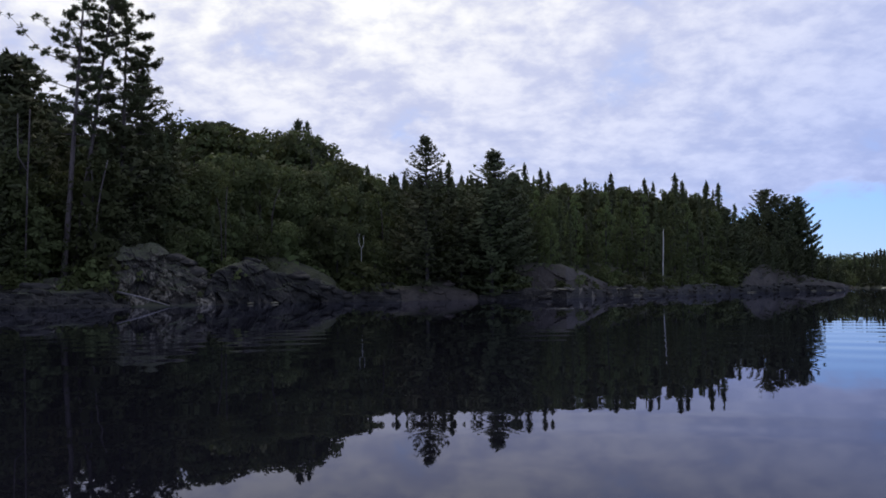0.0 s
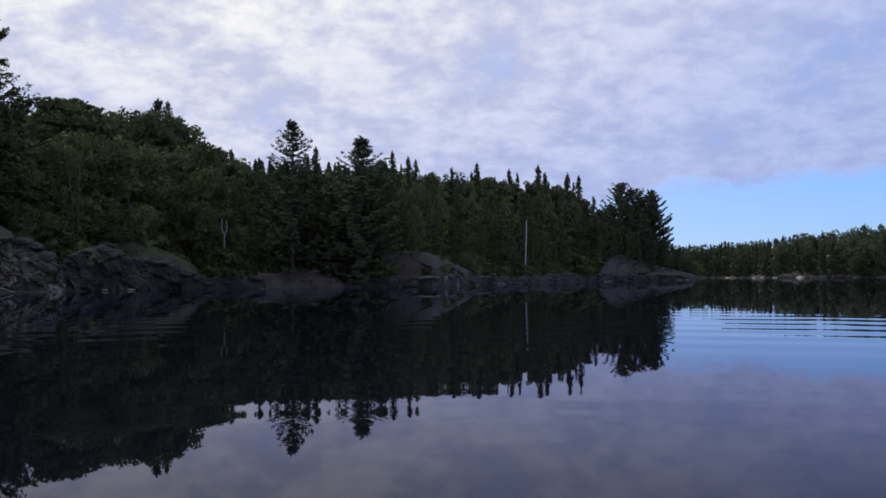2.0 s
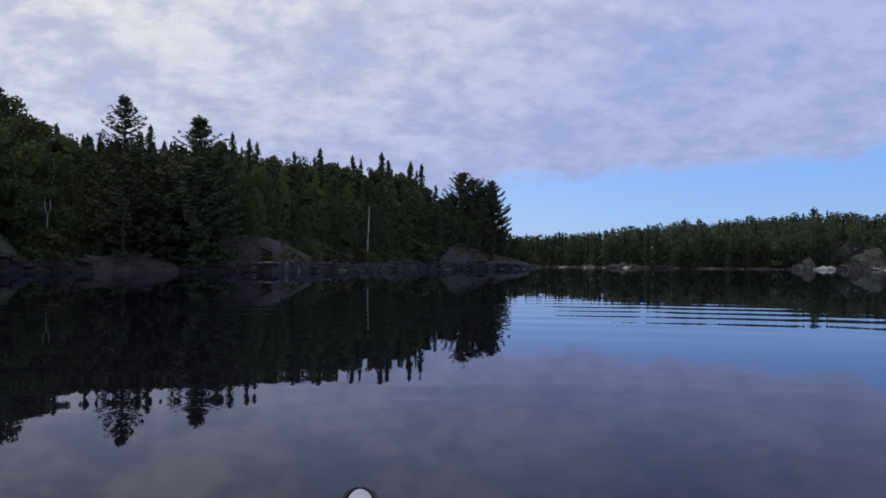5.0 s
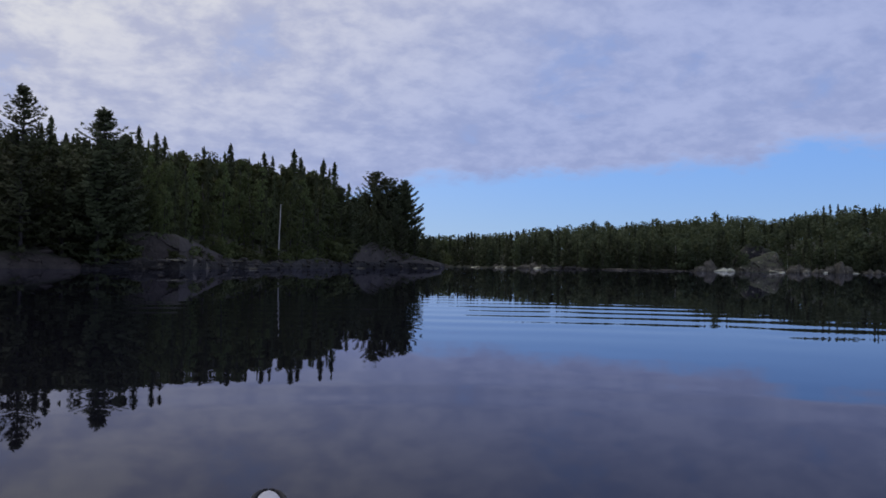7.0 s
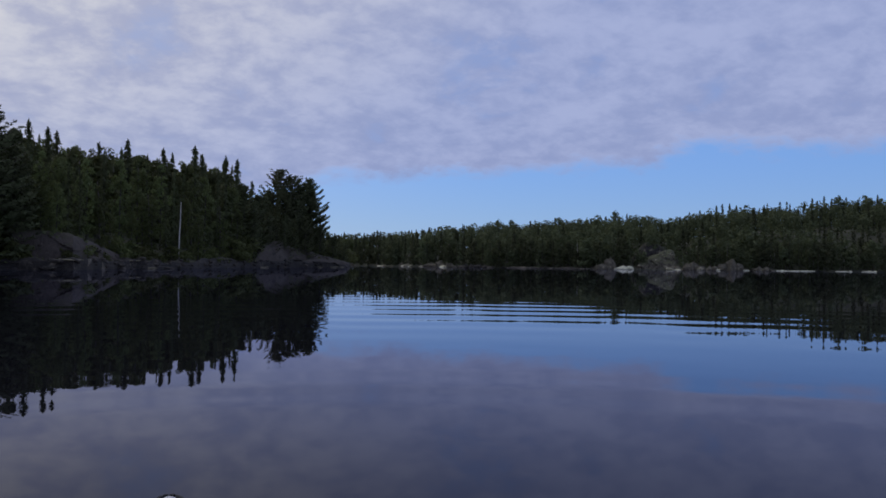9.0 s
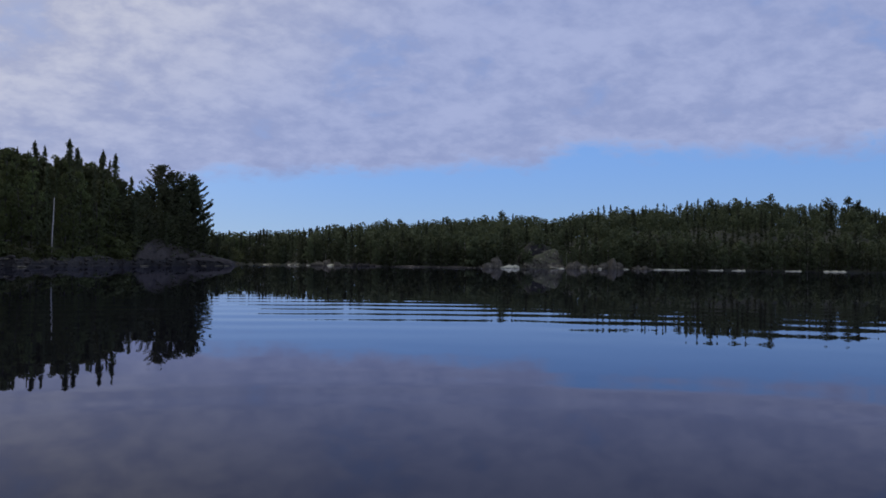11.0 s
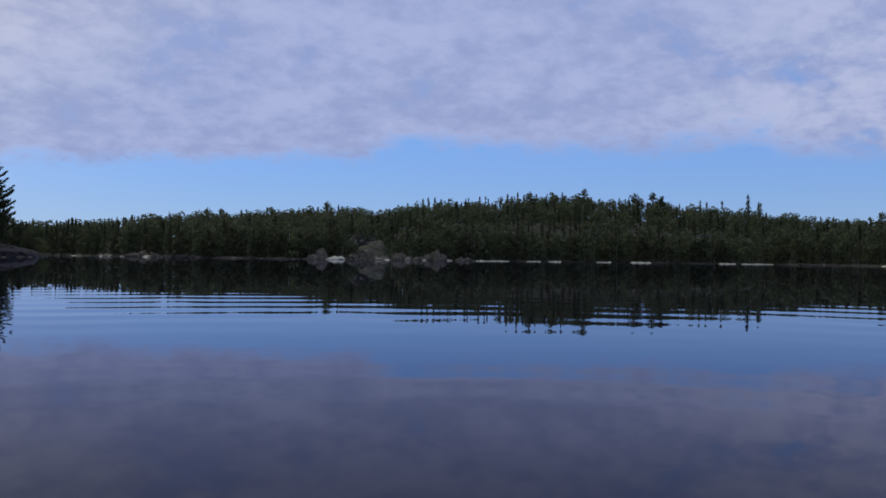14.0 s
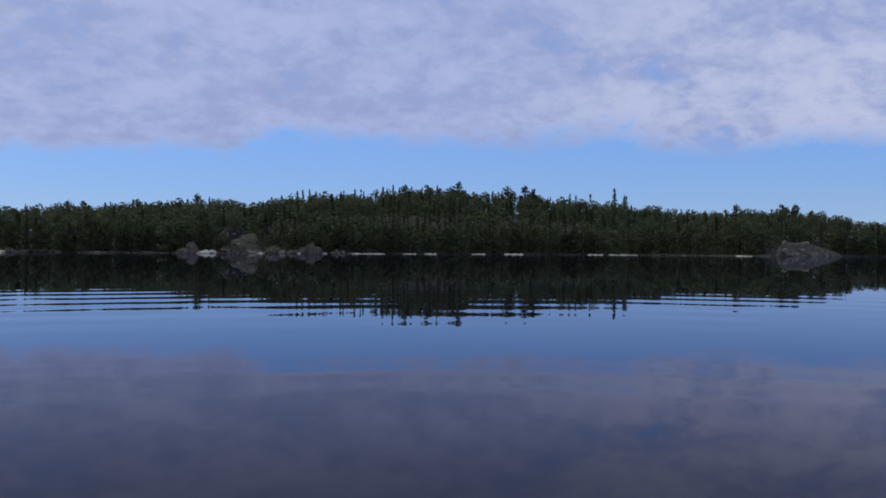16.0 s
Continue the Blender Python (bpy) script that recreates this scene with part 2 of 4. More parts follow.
def cells(p):
    """A random level for each block of a shattered space."""
    p = np.asarray(p, float)
    i = np.floor(p).astype(np.int64)
    best, level = np.full(len(p), 1e9), np.zeros(len(p))
    for dx in (-1, 0, 1):
        for dy in (-1, 0, 1):
            for dz in (-1, 0, 1):
                c = i + np.array([dx, dy, dz])
                j = np.stack([hash3(c[:, 0], c[:, 1] + 7, c[:, 2]), hash3(c[:, 0] + 31, c[:, 1], c[:, 2]), hash3(c[:, 0], c[:, 1], c[:, 2] + 57)], 1)
                d = np.sum((c + j - p) ** 2, 1)
                near = d < best
                best = np.where(near, d, best)
                level = np.where(near, hash3(c[:, 0] + 5, c[:, 1] + 11, c[:, 2] + 3), level)
    return level


def tube(points, radii, sides=6):
    pts = [Vector(p) for p in points]
    verts, faces = [], []
    for i, p in enumerate(pts):
        d = (pts[min(i + 1, len(pts) - 1)] - pts[max(i - 1, 0)]).normalized()
        a = d.orthogonal().normalized()
        b = d.cross(a)
        for k in range(sides):
            t = 2 * math.pi * k / sides
            verts.append(p + (a * math.cos(t) + b * math.sin(t)) * radii[i])
    for i in range(len(pts) - 1):
        for k in range(sides):
            l = (k + 1) % sides
            faces.append((i * sides + k, i * sides + l, (i + 1) * sides + l, (i + 1) * sides + k))
    faces.append(tuple(range(sides - 1, -1, -1)))
    faces.append(tuple(range((len(pts) - 1) * sides, len(pts) * sides)))
    return [tuple(v) for v in verts], faces


def joined(pieces):
    verts, faces = [], []
    for v, f in pieces:
        base = len(verts)
        verts.extend(v)
        faces.extend(tuple(i + base for i in q) for q in f)
    return verts, faces


def units(rng, n):
    v = rng.normal(size=(n, 3))
    return v / np.linalg.norm(v, axis=1)[:, None]


def unit(v):
    return v / (np.linalg.norm(v, axis=1)[:, None] + 1e-9)


def leaves(rng, centres, out, long, wide, axis=None, tilt=0.7, soft=0.75):
    """Diamond-shaped sprays of leaves at rows of centres, of half-length long and half-width wide, lying roughly across
    the outward directions out. Returns corners, faces and shading normals that follow the form of the crown."""
    c = np.asarray(centres, float)
    k = len(c)
    o = unit(np.asarray(out, float))
    n = unit(o + tilt * units(rng, k))
    u = units(rng, k) if axis is None else np.asarray(axis, float) + 0.3 * units(rng, k)
    u = unit(u - n * np.sum(u * n, 1)[:, None])
    v = np.cross(n, u)
    s = rng.uniform(0.65, 1.35, k)[:, None]
    u, v = u * long * s, v * wide * s
    verts = np.stack([c - u, c - v, c + u, c + v], 1).reshape(-1, 3)
    normals = np.repeat(unit(soft * o + (1 - soft) * n), 4, 0)
    return verts, np.arange(4 * k).reshape(-1, 4), normals


def heaped(crowns):
    """Several crowns in one."""
    base = np.cumsum([0] + [len(c[0]) for c in crowns])
    return (np.concatenate([c[0] for c in crowns]), np.concatenate([c[1] + b for c, b in zip(crowns, base)]), np.concatenate([c[2] for c in crowns]))


# ---- the lie of the land ----
def rise_of(az):
    """Degrees by which bearings toward the open lake lie above the levels given below."""
    return 0.17 * math.cos(radians(az + 25))


SHORE = [(-180, 340), (-120, 340), (-95, 330), (-84, 285), (-78, 245), (-70, 265), (-60, 252), (-50, 228), (-41, 216), (-36, 226),
         (-31, 240), (-28, 255), (-24.9, 280), (-24.6, 168), (-21.6, 154), (-18.4, 134), (-15, 111), (-11.5, 101), (-8, 86),
         (-2, 85), (3, 84), (7, 82), (10, 80), (15, 75), (17, 73), (20, 71), (27, 69), (45, 58), (70, 80), (110, 200), (150, 330), (180, 340)]
FAR_SKY = [(-100, 1.6), (-84.4, 1.75), (-83.6, 1.75), (-81, 2.35), (-78.9, 2.7), (-77.7, 2.5), (-76, 2.6), (-74.4, 2.4), (-71, 2.75), (-67, 3.2), (-65.6, 3.3),
           (-63.2, 3.7), (-61.9, 3.75), (-60.4, 3.6), (-58.8, 4.0), (-56.4, 3.95), (-54.5, 3.9), (-52.7, 3.55), (-50, 3.6), (-47.3, 3.3), (-45.4, 2.8),
           (-42.7, 3.05), (-40, 2.9), (-37, 2.6), (-34.2, 2.45), (-32.6, 2.35), (-30.5, 2.12), (-28.3, 1.78), (-26.4, 1.9), (-23, 1.85)]
# bearing, slope of the bank, height of the ridge
RISE = [(-180, 0.05, 4), (-95, 0.06, 4)]
for _az in range(-90, -26, 4):
    _sky = np.interp(_az, [k[0] for k in FAR_SKY], [k[1] for k in FAR_SKY])
    _top = (np.interp(_az, [k[0] for k in SHORE], [k[1] for k in SHORE]) + 85) * math.tan(radians(_sky)) - 6.4
    RISE.append((_az, _top * 0.030, _top * 1.05))
RISE += [(-25.4, 0.03, 3), (-24.9, 0.004, 0.3), (-24.2, 0.006, 0.3), (-22, 0.05, 2.0), (-18, 0.17, 8), (-10, 0.21, 11), (0, 0.22, 12),
         (8, 0.20, 16), (16, 0.21, 17), (27, 0.21, 17), (60, 0.12, 10), (180, 0.05, 4)]


def shore(az):
    return np.interp(az, [k[0] for k in SHORE], [k[1] for k in SHORE])


def land(x, y):
    """Height of the ground or lake bed."""
    x, y = np.asarray(x, float), np.asarray(y, float)
    az, d = np.degrees(np.arctan2(-x, y)), np.hypot(x, y)
    wob = np.stack([x * 0.25, y * 0.25, 0 * x + 3.3], -1).reshape(-1, 3)
    n = fractal(wob, 3).reshape(x.shape)
    s = d - shore(az) + (n - 0.5) * 2.5
    slope = np.interp(az, [k[0] for k in RISE], [k[1] for k in RISE])
    top = np.interp(az, [k[0] for k in RISE], [k[2] for k in RISE])
    bank = np.where(s > 0, 0.7 * (1 - np.exp(-np.maximum(s, 0) / 2.5)), np.maximum(s * 0.35, -3.0))
    up = np.maximum(s - np.where(az < -25, 7, 3), 0) * slope
    up = top * (1 - np.exp(-up / top))
    return bank + up + (n - 0.5) * np.clip(s * 0.06, 0, 0.8)


def height(p):
    return float(land(np.array([p[0]]), np.array([p[1]]))[0])


def ground():
    az = np.concatenate([np.arange(-180, -90, 3.0), np.arange(-90, -26, 0.5), np.arange(-26, 36, 0.4), np.arange(36, 180, 3.0)])
    d = np.concatenate([[0.0, 20, 40, 50], np.arange(54, 170, 2.0), np.arange(170, 240, 8), np.arange(240, 420, 4.0), np.geomspace(425, 3000, 16)])
    a, r = np.meshgrid(np.radians(az), d, indexing="ij")
    x, y = -np.sin(a) * r, np.cos(a) * r
    z = land(x, y)
    verts = np.stack([x, y, z], -1).reshape(-1, 3)
    na, nd = len(az), len(d)
    faces = [(i * nd + j, ((i + 1) % na) * nd + j, ((i + 1) % na) * nd + j + 1, i * nd + j + 1) for i in range(na) for j in range(nd - 1)]
    ob = new("ground", mesh_of("ground", verts, faces, SOIL, True))
    tagged(ob, "dark forest floor of leaf litter and moss rising from the lake", "ground", kind="structure")


ground()


def water():
    az = np.concatenate([np.arange(-180, -92, 6.0), np.arange(-92, 38, 0.9), np.arange(38, 180, 6.0)])
    d = np.concatenate([[0.05, 0.6], 1.2 * 1.014 ** np.arange(0, 428)])
    a, r = np.meshgrid(np.radians(az), d, indexing="ij")
    x, y = -np.sin(a) * r, np.cos(a) * r
    # a ring of low waves that has left the boat, stronger in some directions than in others
    p = np.stack([x * 0.05, y * 0.05, 0 * x], -1).reshape(-1, 3)
    patch = fractal(p, 2).reshape(x.shape)
    packet = np.exp(-((r - 17.5) / 4.6) ** 2)
    crests = fractal(np.stack([r * 0.22, np.broadcast_to(a, r.shape) * 16.0, 0 * r + 2], -1).reshape(-1, 3), 2).reshape(x.shape)
    wave = 0.0036 * packet * np.clip((patch - 0.30) * 3.5, 0.6, 1.2) * np.clip((crests - 0.25) * 3, 0.2, 1.2) * np.sin(2 * math.pi * (r + 1.2 * patch + 0.5 * crests) / 1.65)
    # faint swell everywhere near
    q = np.stack([x * 0.9, y * 0.9, 0 * x + 9], -1).reshape(-1, 3)
    swell = 0.0012 * (fractal(q, 2).reshape(x.shape) - 0.5) * np.exp(-r / 40)
    # a small ring of ripples close by
    near = np.exp(-((r - 6.6) / 1.0) ** 2) * np.clip((patch - 0.34) * 5, 0, 1)
    swell = swell + 0.0009 * near * np.sin(2 * math.pi * (r + 1.5 * patch) / 1.1)
    strips = np.stack([r * 0.85, np.broadcast_to(a, r.shape) * 9.0, 0 * r + 4], -1).reshape(-1, 3)
    swell = swell + 0.0030 * (fractal(strips, 3).reshape(x.shape) - 0.5) * np.exp(-((r - 11) / 7) ** 2) * np.clip((patch - 0.25) * 3, 0.3, 1)
    z = wave + swell
    verts = np.stack([x, y, z], -1).reshape(-1, 3)
    na, nd = len(az), len(d)
    i, j = np.meshgrid(np.arange(na), np.arange(nd - 1), indexing="ij")
    i2 = (i + 1) % na
    faces = np.stack([i * nd + j, i * nd + j + 1, i2 * nd + j + 1, i2 * nd + j], -1).reshape(-1, 4)
    ob = new("water", mesh_of("water", verts, faces, WATER, True))
    tagged(ob, "still dark lake water mirroring the wooded shore", "water", kind="structure")


water()

# ---- trees ----


def broadleaf_shape(seed, tall, wide, base, n, leaf, clumps=46, core=80, soft=0.9, capped=True):
    """A leaning stem with limbs under a crown of rounded clumps of leaves."""
    rng = np.random.default_rng(seed)
    t = rng.uniform(0.0, 1.0, clumps) ** 0.85
    r = wide * np.sin(np.pi * (t ** 0.8 * 0.9 + 0.07)) ** 0.7
    ang = rng.uniform(0, 2 * np.pi, clumps)
    rad = r * np.sqrt(rng.uniform(0.15, 1.0, clumps))
    size = wide * rng.uniform(0.20, 0.42, clumps)
    c = np.stack([np.cos(ang) * rad, np.sin(ang) * rad, base + (tall - base - 0.5 * wide * 0.4) * t], 1)
    per = np.maximum(8, (n * size ** 2 / np.sum(size ** 2)).astype(int))
    spots, outs = [], []
    for k in range(clumps):
        d = units(rng, per[k])
        if capped:  # leaves mostly over the top of a clump
            d[:, 2] = np.abs(d[:, 2]) * 0.95 - 0.35
        p = c[k] + d * size[k] * rng.uniform(0.6, 1.05, per[k])[:, None] * np.array([1, 1, 1.2])
        spots.append(p)
        side = p * np.array([1, 1, 0]) / wide
        outs.append(0.8 * unit(d) + 0.5 * side + np.array([0, 0, 0.15 + 0.3 * t[k]]))
    first = leaves(rng, np.concatenate(spots), np.concatenate(outs), leaf, leaf * 0.7, soft=soft)
    # the thick of the crown, in bigger sprays
    t = rng.uniform(0.06, 0.88, core)
    rad = wide * np.sin(np.pi * (t ** 0.8 * 0.9 + 0.07)) ** 0.7 * rng.uniform(0, 0.62, core)
    ang = rng.uniform(0, 2 * np.pi, core)
    inner = np.stack([np.cos(ang) * rad, np.sin(ang) * rad, base + (tall - base) * t * 0.92], 1)
    side = np.stack([np.cos(ang), np.sin(ang), 0 * ang], 1)
    crown = heaped([first, leaves(rng, inner, side, wide * 0.15, wide * 0.12)])
    lean = rng.uniform(-0.04, 0.04, 2) * tall
    zs = np.linspace(0, tall * 0.9, 7)
    stem = [(lean[0] * (z / tall) ** 1.5, lean[1] * (z / tall) ** 1.5, z - 0.3) for z in zs]
    wood = [tube(stem, [tall * 0.011 * (1 - 0.85 * z / tall) + 0.015 for z in zs])]
    for k in rng.permutation(clumps)[:6]:
        z0 = max(base * 0.6, c[k][2] * 0.72)
        f = (z0 / tall) ** 1.5
        a = Vector((lean[0] * f, lean[1] * f, z0))
        b = Vector(c[k])
        wood.append(tube([a, a.lerp(b, 0.5) + Vector((0, 0, 0.15)), b], [0.05, 0.035, 0.012], 4))
    return joined(wood), crown


def conifer_shape(seed, tall, wide, base, gap, per, droop, up, power, ragged, step, leaf, sprays=2, wood_sides=6, inner=0.15, slim=0.36):
    """A spruce: close whorls of drooping branches up a straight stem to a sharp leader."""
    rng = np.random.default_rng(seed)
    spots, axes, outs = [], [], []
    lean = rng.uniform(-0.015, 0.015, 2)
    zs = np.linspace(0, tall, 8)
    wood = [tube([(lean[0] * z, lean[1] * z, z - (0.3 if z == 0 else 0)) for z in zs], [tall * 0.012 * (1 - z / tall) + 0.012 for z in zs], wood_sides)]
    z = base
    while z < tall - 0.1:
        f = (z - base) / (tall - base)
        reach = wide * (1 - f) ** power * min(1.0, 0.55 + 3.0 * f) + 0.05
        for k in range(max(4, int(per * (1 - 0.4 * f)))):
            long = reach * rng.uniform(ragged, 1.0)
            a = rng.uniform(0, 2 * math.pi)
            d = np.array([math.cos(a), math.sin(a), 0])
            side = np.array([-d[1], d[0], 0])
            m = max(2, int(long / step))
            r = np.linspace(inner, 1.0, m) * long
            zz = z + rng.uniform(-0.5, 0.5) * gap - droop * r + up * (r / long) ** 2 * long
            mid = np.stack([lean[0] * z + d[0] * r, lean[1] * z + d[1] * r, zz], 1)
            for s in range(sprays):
                off = rng.uniform(-0.32, 0.32, m) * (0.25 * long + 0.06)
                spots.append(mid + side * off[:, None] + rng.normal(0, 0.03, (m, 3)))
                axes.append(np.tile(d + side * rng.uniform(-0.6, 0.6) + np.array([0, 0, up - droop * 0.7]), (m, 1)))
                outs.append(np.tile(d * 0.8 + np.array([0, 0, 0.6]), (m, 1)))
        z += gap * rng.uniform(0.75, 1.25) * (1 - 0.55 * f ** 2)
    tip = np.linspace(tall - 0.45, tall + 0.12, 9)
    spots.append(np.stack([lean[0] * tip, lean[1] * tip, tip], 1))
    axes.append(np.tile([0, 0, 1.0], (9, 1)))
    outs.append(units(rng, 9) * np.array([1, 1, 0.1]))
    crown = leaves(rng, np.concatenate(spots), np.concatenate(outs), leaf, leaf * slim, np.concatenate(axes), 0.6, 0.85)
    return joined(wood), crown


def white_pine_shape(seed, tall, profile, base=0.5, whorl=0.55, limbs=6, leaf=0.15, rise=(-0.05, 0.75), fill=1.0, stations=0.24, fan=0.30):
    """A white pine: tiers of long limbs, each a flat fan of twigs with brushes of needles, swept up at the tips.
    profile: pairs of height, 0 to 1, and reach in metres."""
    rng = np.random.default_rng(seed)
    lean = rng.uniform(-0.02, 0.02, 2)
    zs = np.linspace(0, tall, 9)
    wood = [tube([(lean[0] * z, lean[1] * z, z - (0.3 if z == 0 else 0)) for z in zs], [tall * 0.016 * (1 - z / tall) + 0.014 for z in zs], 6)]
    spots, axes, outs = [], [], []
    z = base
    while z < tall - 0.1:
        f = (z - base) / (tall - base)
        reach = float(np.interp(f, [p[0] for p in profile], [p[1] for p in profile]))
        turn = rng.uniform(0, 6.28)
        for k in range(limbs):
            long = reach * rng.choice((1.0, 0.92, 0.8, 0.62)) * rng.uniform(0.9, 1.08)
            a = turn + 6.283 * k / limbs + rng.uniform(-0.35, 0.35)
            d = np.array([math.cos(a), math.sin(a), 0])
            side = np.array([-d[1], d[0], 0])
            slope = rise[0] + (rise[1] - rise[0]) * f ** 1.5 + rng.uniform(-0.08, 0.08)
            root = np.array([lean[0] * z, lean[1] * z, z + rng.uniform(-0.15, 0.15) * whorl])

            def on(w):
                return root + d * long * w + np.array([0, 0, slope * long * w + 0.22 * long * w ** 3])
            wood.append(tube([tuple(on(0)), tuple(on(0.5)), tuple(on(0.95))], [0.03 + 0.012 * long, 0.02, 0.008], 3))
            for w in np.linspace(0.22, 1.0, max(3, int(long / stations * fill))):
                p = on(w)
                for hand in (-1, 1):
                    twig = (0.10 + fan * long * (1.05 - w) * w ** 0.3) * rng.uniform(0.7, 1.2)
                    way = d * 0.75 + side * hand * 0.8 + np.array([0, 0, 0.12 + 0.25 * w])
                    m = max(2, int(twig / 0.17))
                    r = np.linspace(0.25, 1.0, m)[:, None] * twig
                    spots.append(p + way * r + rng.normal(0, 0.03, (m, 3)))
                    axes.append(np.tile(way + np.array([0, 0, 0.3]), (m, 1)))
                    outs.append(np.tile(d * 0.7 + np.array([0, 0, 0.6]), (m, 1)))
        z += whorl * rng.uniform(0.75, 1.25) * (1 - 0.4 * f)
    tip = np.linspace(tall - 0.5, tall + 0.1, 10)
    spots.append(np.stack([lean[0] * tip, lean[1] * tip, tip], 1))
    axes.append(units(rng, 10) * 0.6 + np.array([0, 0, 1.0]))
    outs.append(units(rng, 10) * np.array([1, 1, 0.1]))
    c, ax, o = np.concatenate(spots), np.concatenate(axes), np.concatenate(outs)
    # two crossed brushes at each place
    crown = heaped([leaves(rng, c, o, leaf, leaf * 0.36, ax, 0.6, 0.85), leaves(rng, c + rng.normal(0, 0.04, c.shape), o, leaf, leaf * 0.30, ax + 0.5 * units(rng, len(c)), 1.2, 0.8)])
    return joined(wood), crown


def red_pine_shape(seed, tall, wide, base, leaf=0.17, limbs=(), lean=0.055, dense=1.0):
    """A tall bare stem under an open crown of limbs whose twigs end in round tufts of long needles."""
    rng = np.random.default_rng(seed)
    zs = np.linspace(0, tall, 12)
    bend = rng.uniform(-0.25, 0.25, 12).cumsum() * 0.10
    stem = [(lean * z + bend[i], bend[-i], z - (0.3 if z == 0 else 0)) for i, z in enumerate(zs)]
    wood = [tube(stem, [0.25 * (1 - 0.88 * z / tall) + 0.02 for z in zs], 8)]
    tufts, axes, outs = [], [], []

    def on_stem(z):
        k = min(10, int(z / tall * 11))
        return Vector(stem[k]).lerp(Vector(stem[k + 1]), z / tall * 11 - k)

    def tuft(q, d):
        k = int(rng.integers(20, 32))
        ax = unit(units(rng, k) + np.array([d.x, d.y, 0.9]) * 0.35)
        size = leaf * rng.uniform(0.85, 1.4)
        tufts.append(np.array(q) + ax * size * rng.uniform(0.3, 0.95, k)[:, None])
        axes.append(ax)
        outs.append(ax + 0.8 * units(rng, k))

    plan = [(z, a, long, rise) for z, a, long, rise in limbs]
    z = base
    while z < tall:
        f = (z - base) / (tall - base)
        for k in range(rng.integers(3, 5)):
            long = wide * min(1.0, 0.4 + 2.2 * f) * (1.0 - 0.75 * f ** 1.8) * rng.uniform(0.45, 1.0) + 0.3
            plan.append((z, rng.uniform(0, 2 * math.pi), long, rng.uniform(-0.1, 0.3) + 0.35 * f))
        z += rng.uniform(0.55, 1.05)
    for z, a, long, rise in plan:
        f = max(0.0, (z - base) / (tall - base))
        p0 = on_stem(z)
        d = Vector((math.cos(a), math.sin(a), 0))
        side = Vector((-d.y, d.x, 0))
        p1 = p0 + d * long * 0.55 + Vector((0, 0, rise * long * 0.25))
        p2 = p0 + d * long + Vector((0, 0, rise * long * 0.8))
        wood.append(tube([p0, p1, p2], [0.05 * (1 - f) + 0.025, 0.032, 0.012], 4))
        tuft(p2, d)
        for t in range(int((1.5 + long * 2.6) * dense)):
            w = rng.uniform(0.25, 1.0) ** 0.8
            q = (p0.lerp(p1, w / 0.55) if w < 0.55 else p1.lerp(p2, (w - 0.55) / 0.45))
            way = (d * rng.uniform(0.2, 0.9) + side * rng.uniform(-1, 1) + Vector((0, 0, rng.uniform(0.0, 0.7)))) * rng.uniform(0.25, 0.32 + 0.16 * long)
            end = q + way
            wood.append(tube([q, end], [0.016, 0.008], 3))
            tuft(end, way.normalized())
            if rng.random() < 0.5:
                tuft(q.lerp(end, 0.45) + Vector((0, 0, 0.08)), way.normalized())
    crown = leaves(rng, np.concatenate(tufts), np.concatenate(outs), leaf * 0.62, leaf * 0.17, np.concatenate(axes), 0.8, 0.5)
    return joined(wood), crown


def tree(name, shape, bark, needles, label, category, group=""):
    wood, crown = shape
    top = new(name)
    part("trunk", mesh_of("trunk", *wood, bark, True), top)
    part("crown", mesh_of("crown", crown[0], crown[1], needles, True, crown[2]), top)
    return tagged(top, label, category, group)


def plant(kind, az, d, scale=1.0, wide=None, turn=None, rng=random, sink=0.0):
    """A copy of a tree, standing on the ground at a bearing."""
    p = bearing(az, d)
    p.z = height(p) - sink
    t = rng.uniform(0, 360) if turn is None else turn
    ob = copy_thing(kind, pose(*p, 0, 0, t))
    w = scale if wide is None else wide
    ob.scale = (w, w, scale)
    return ob


def gone(kind):
    for o in (*kind.children_recursive, kind):
        bpy.data.objects.remove(o)


KINDS = {}


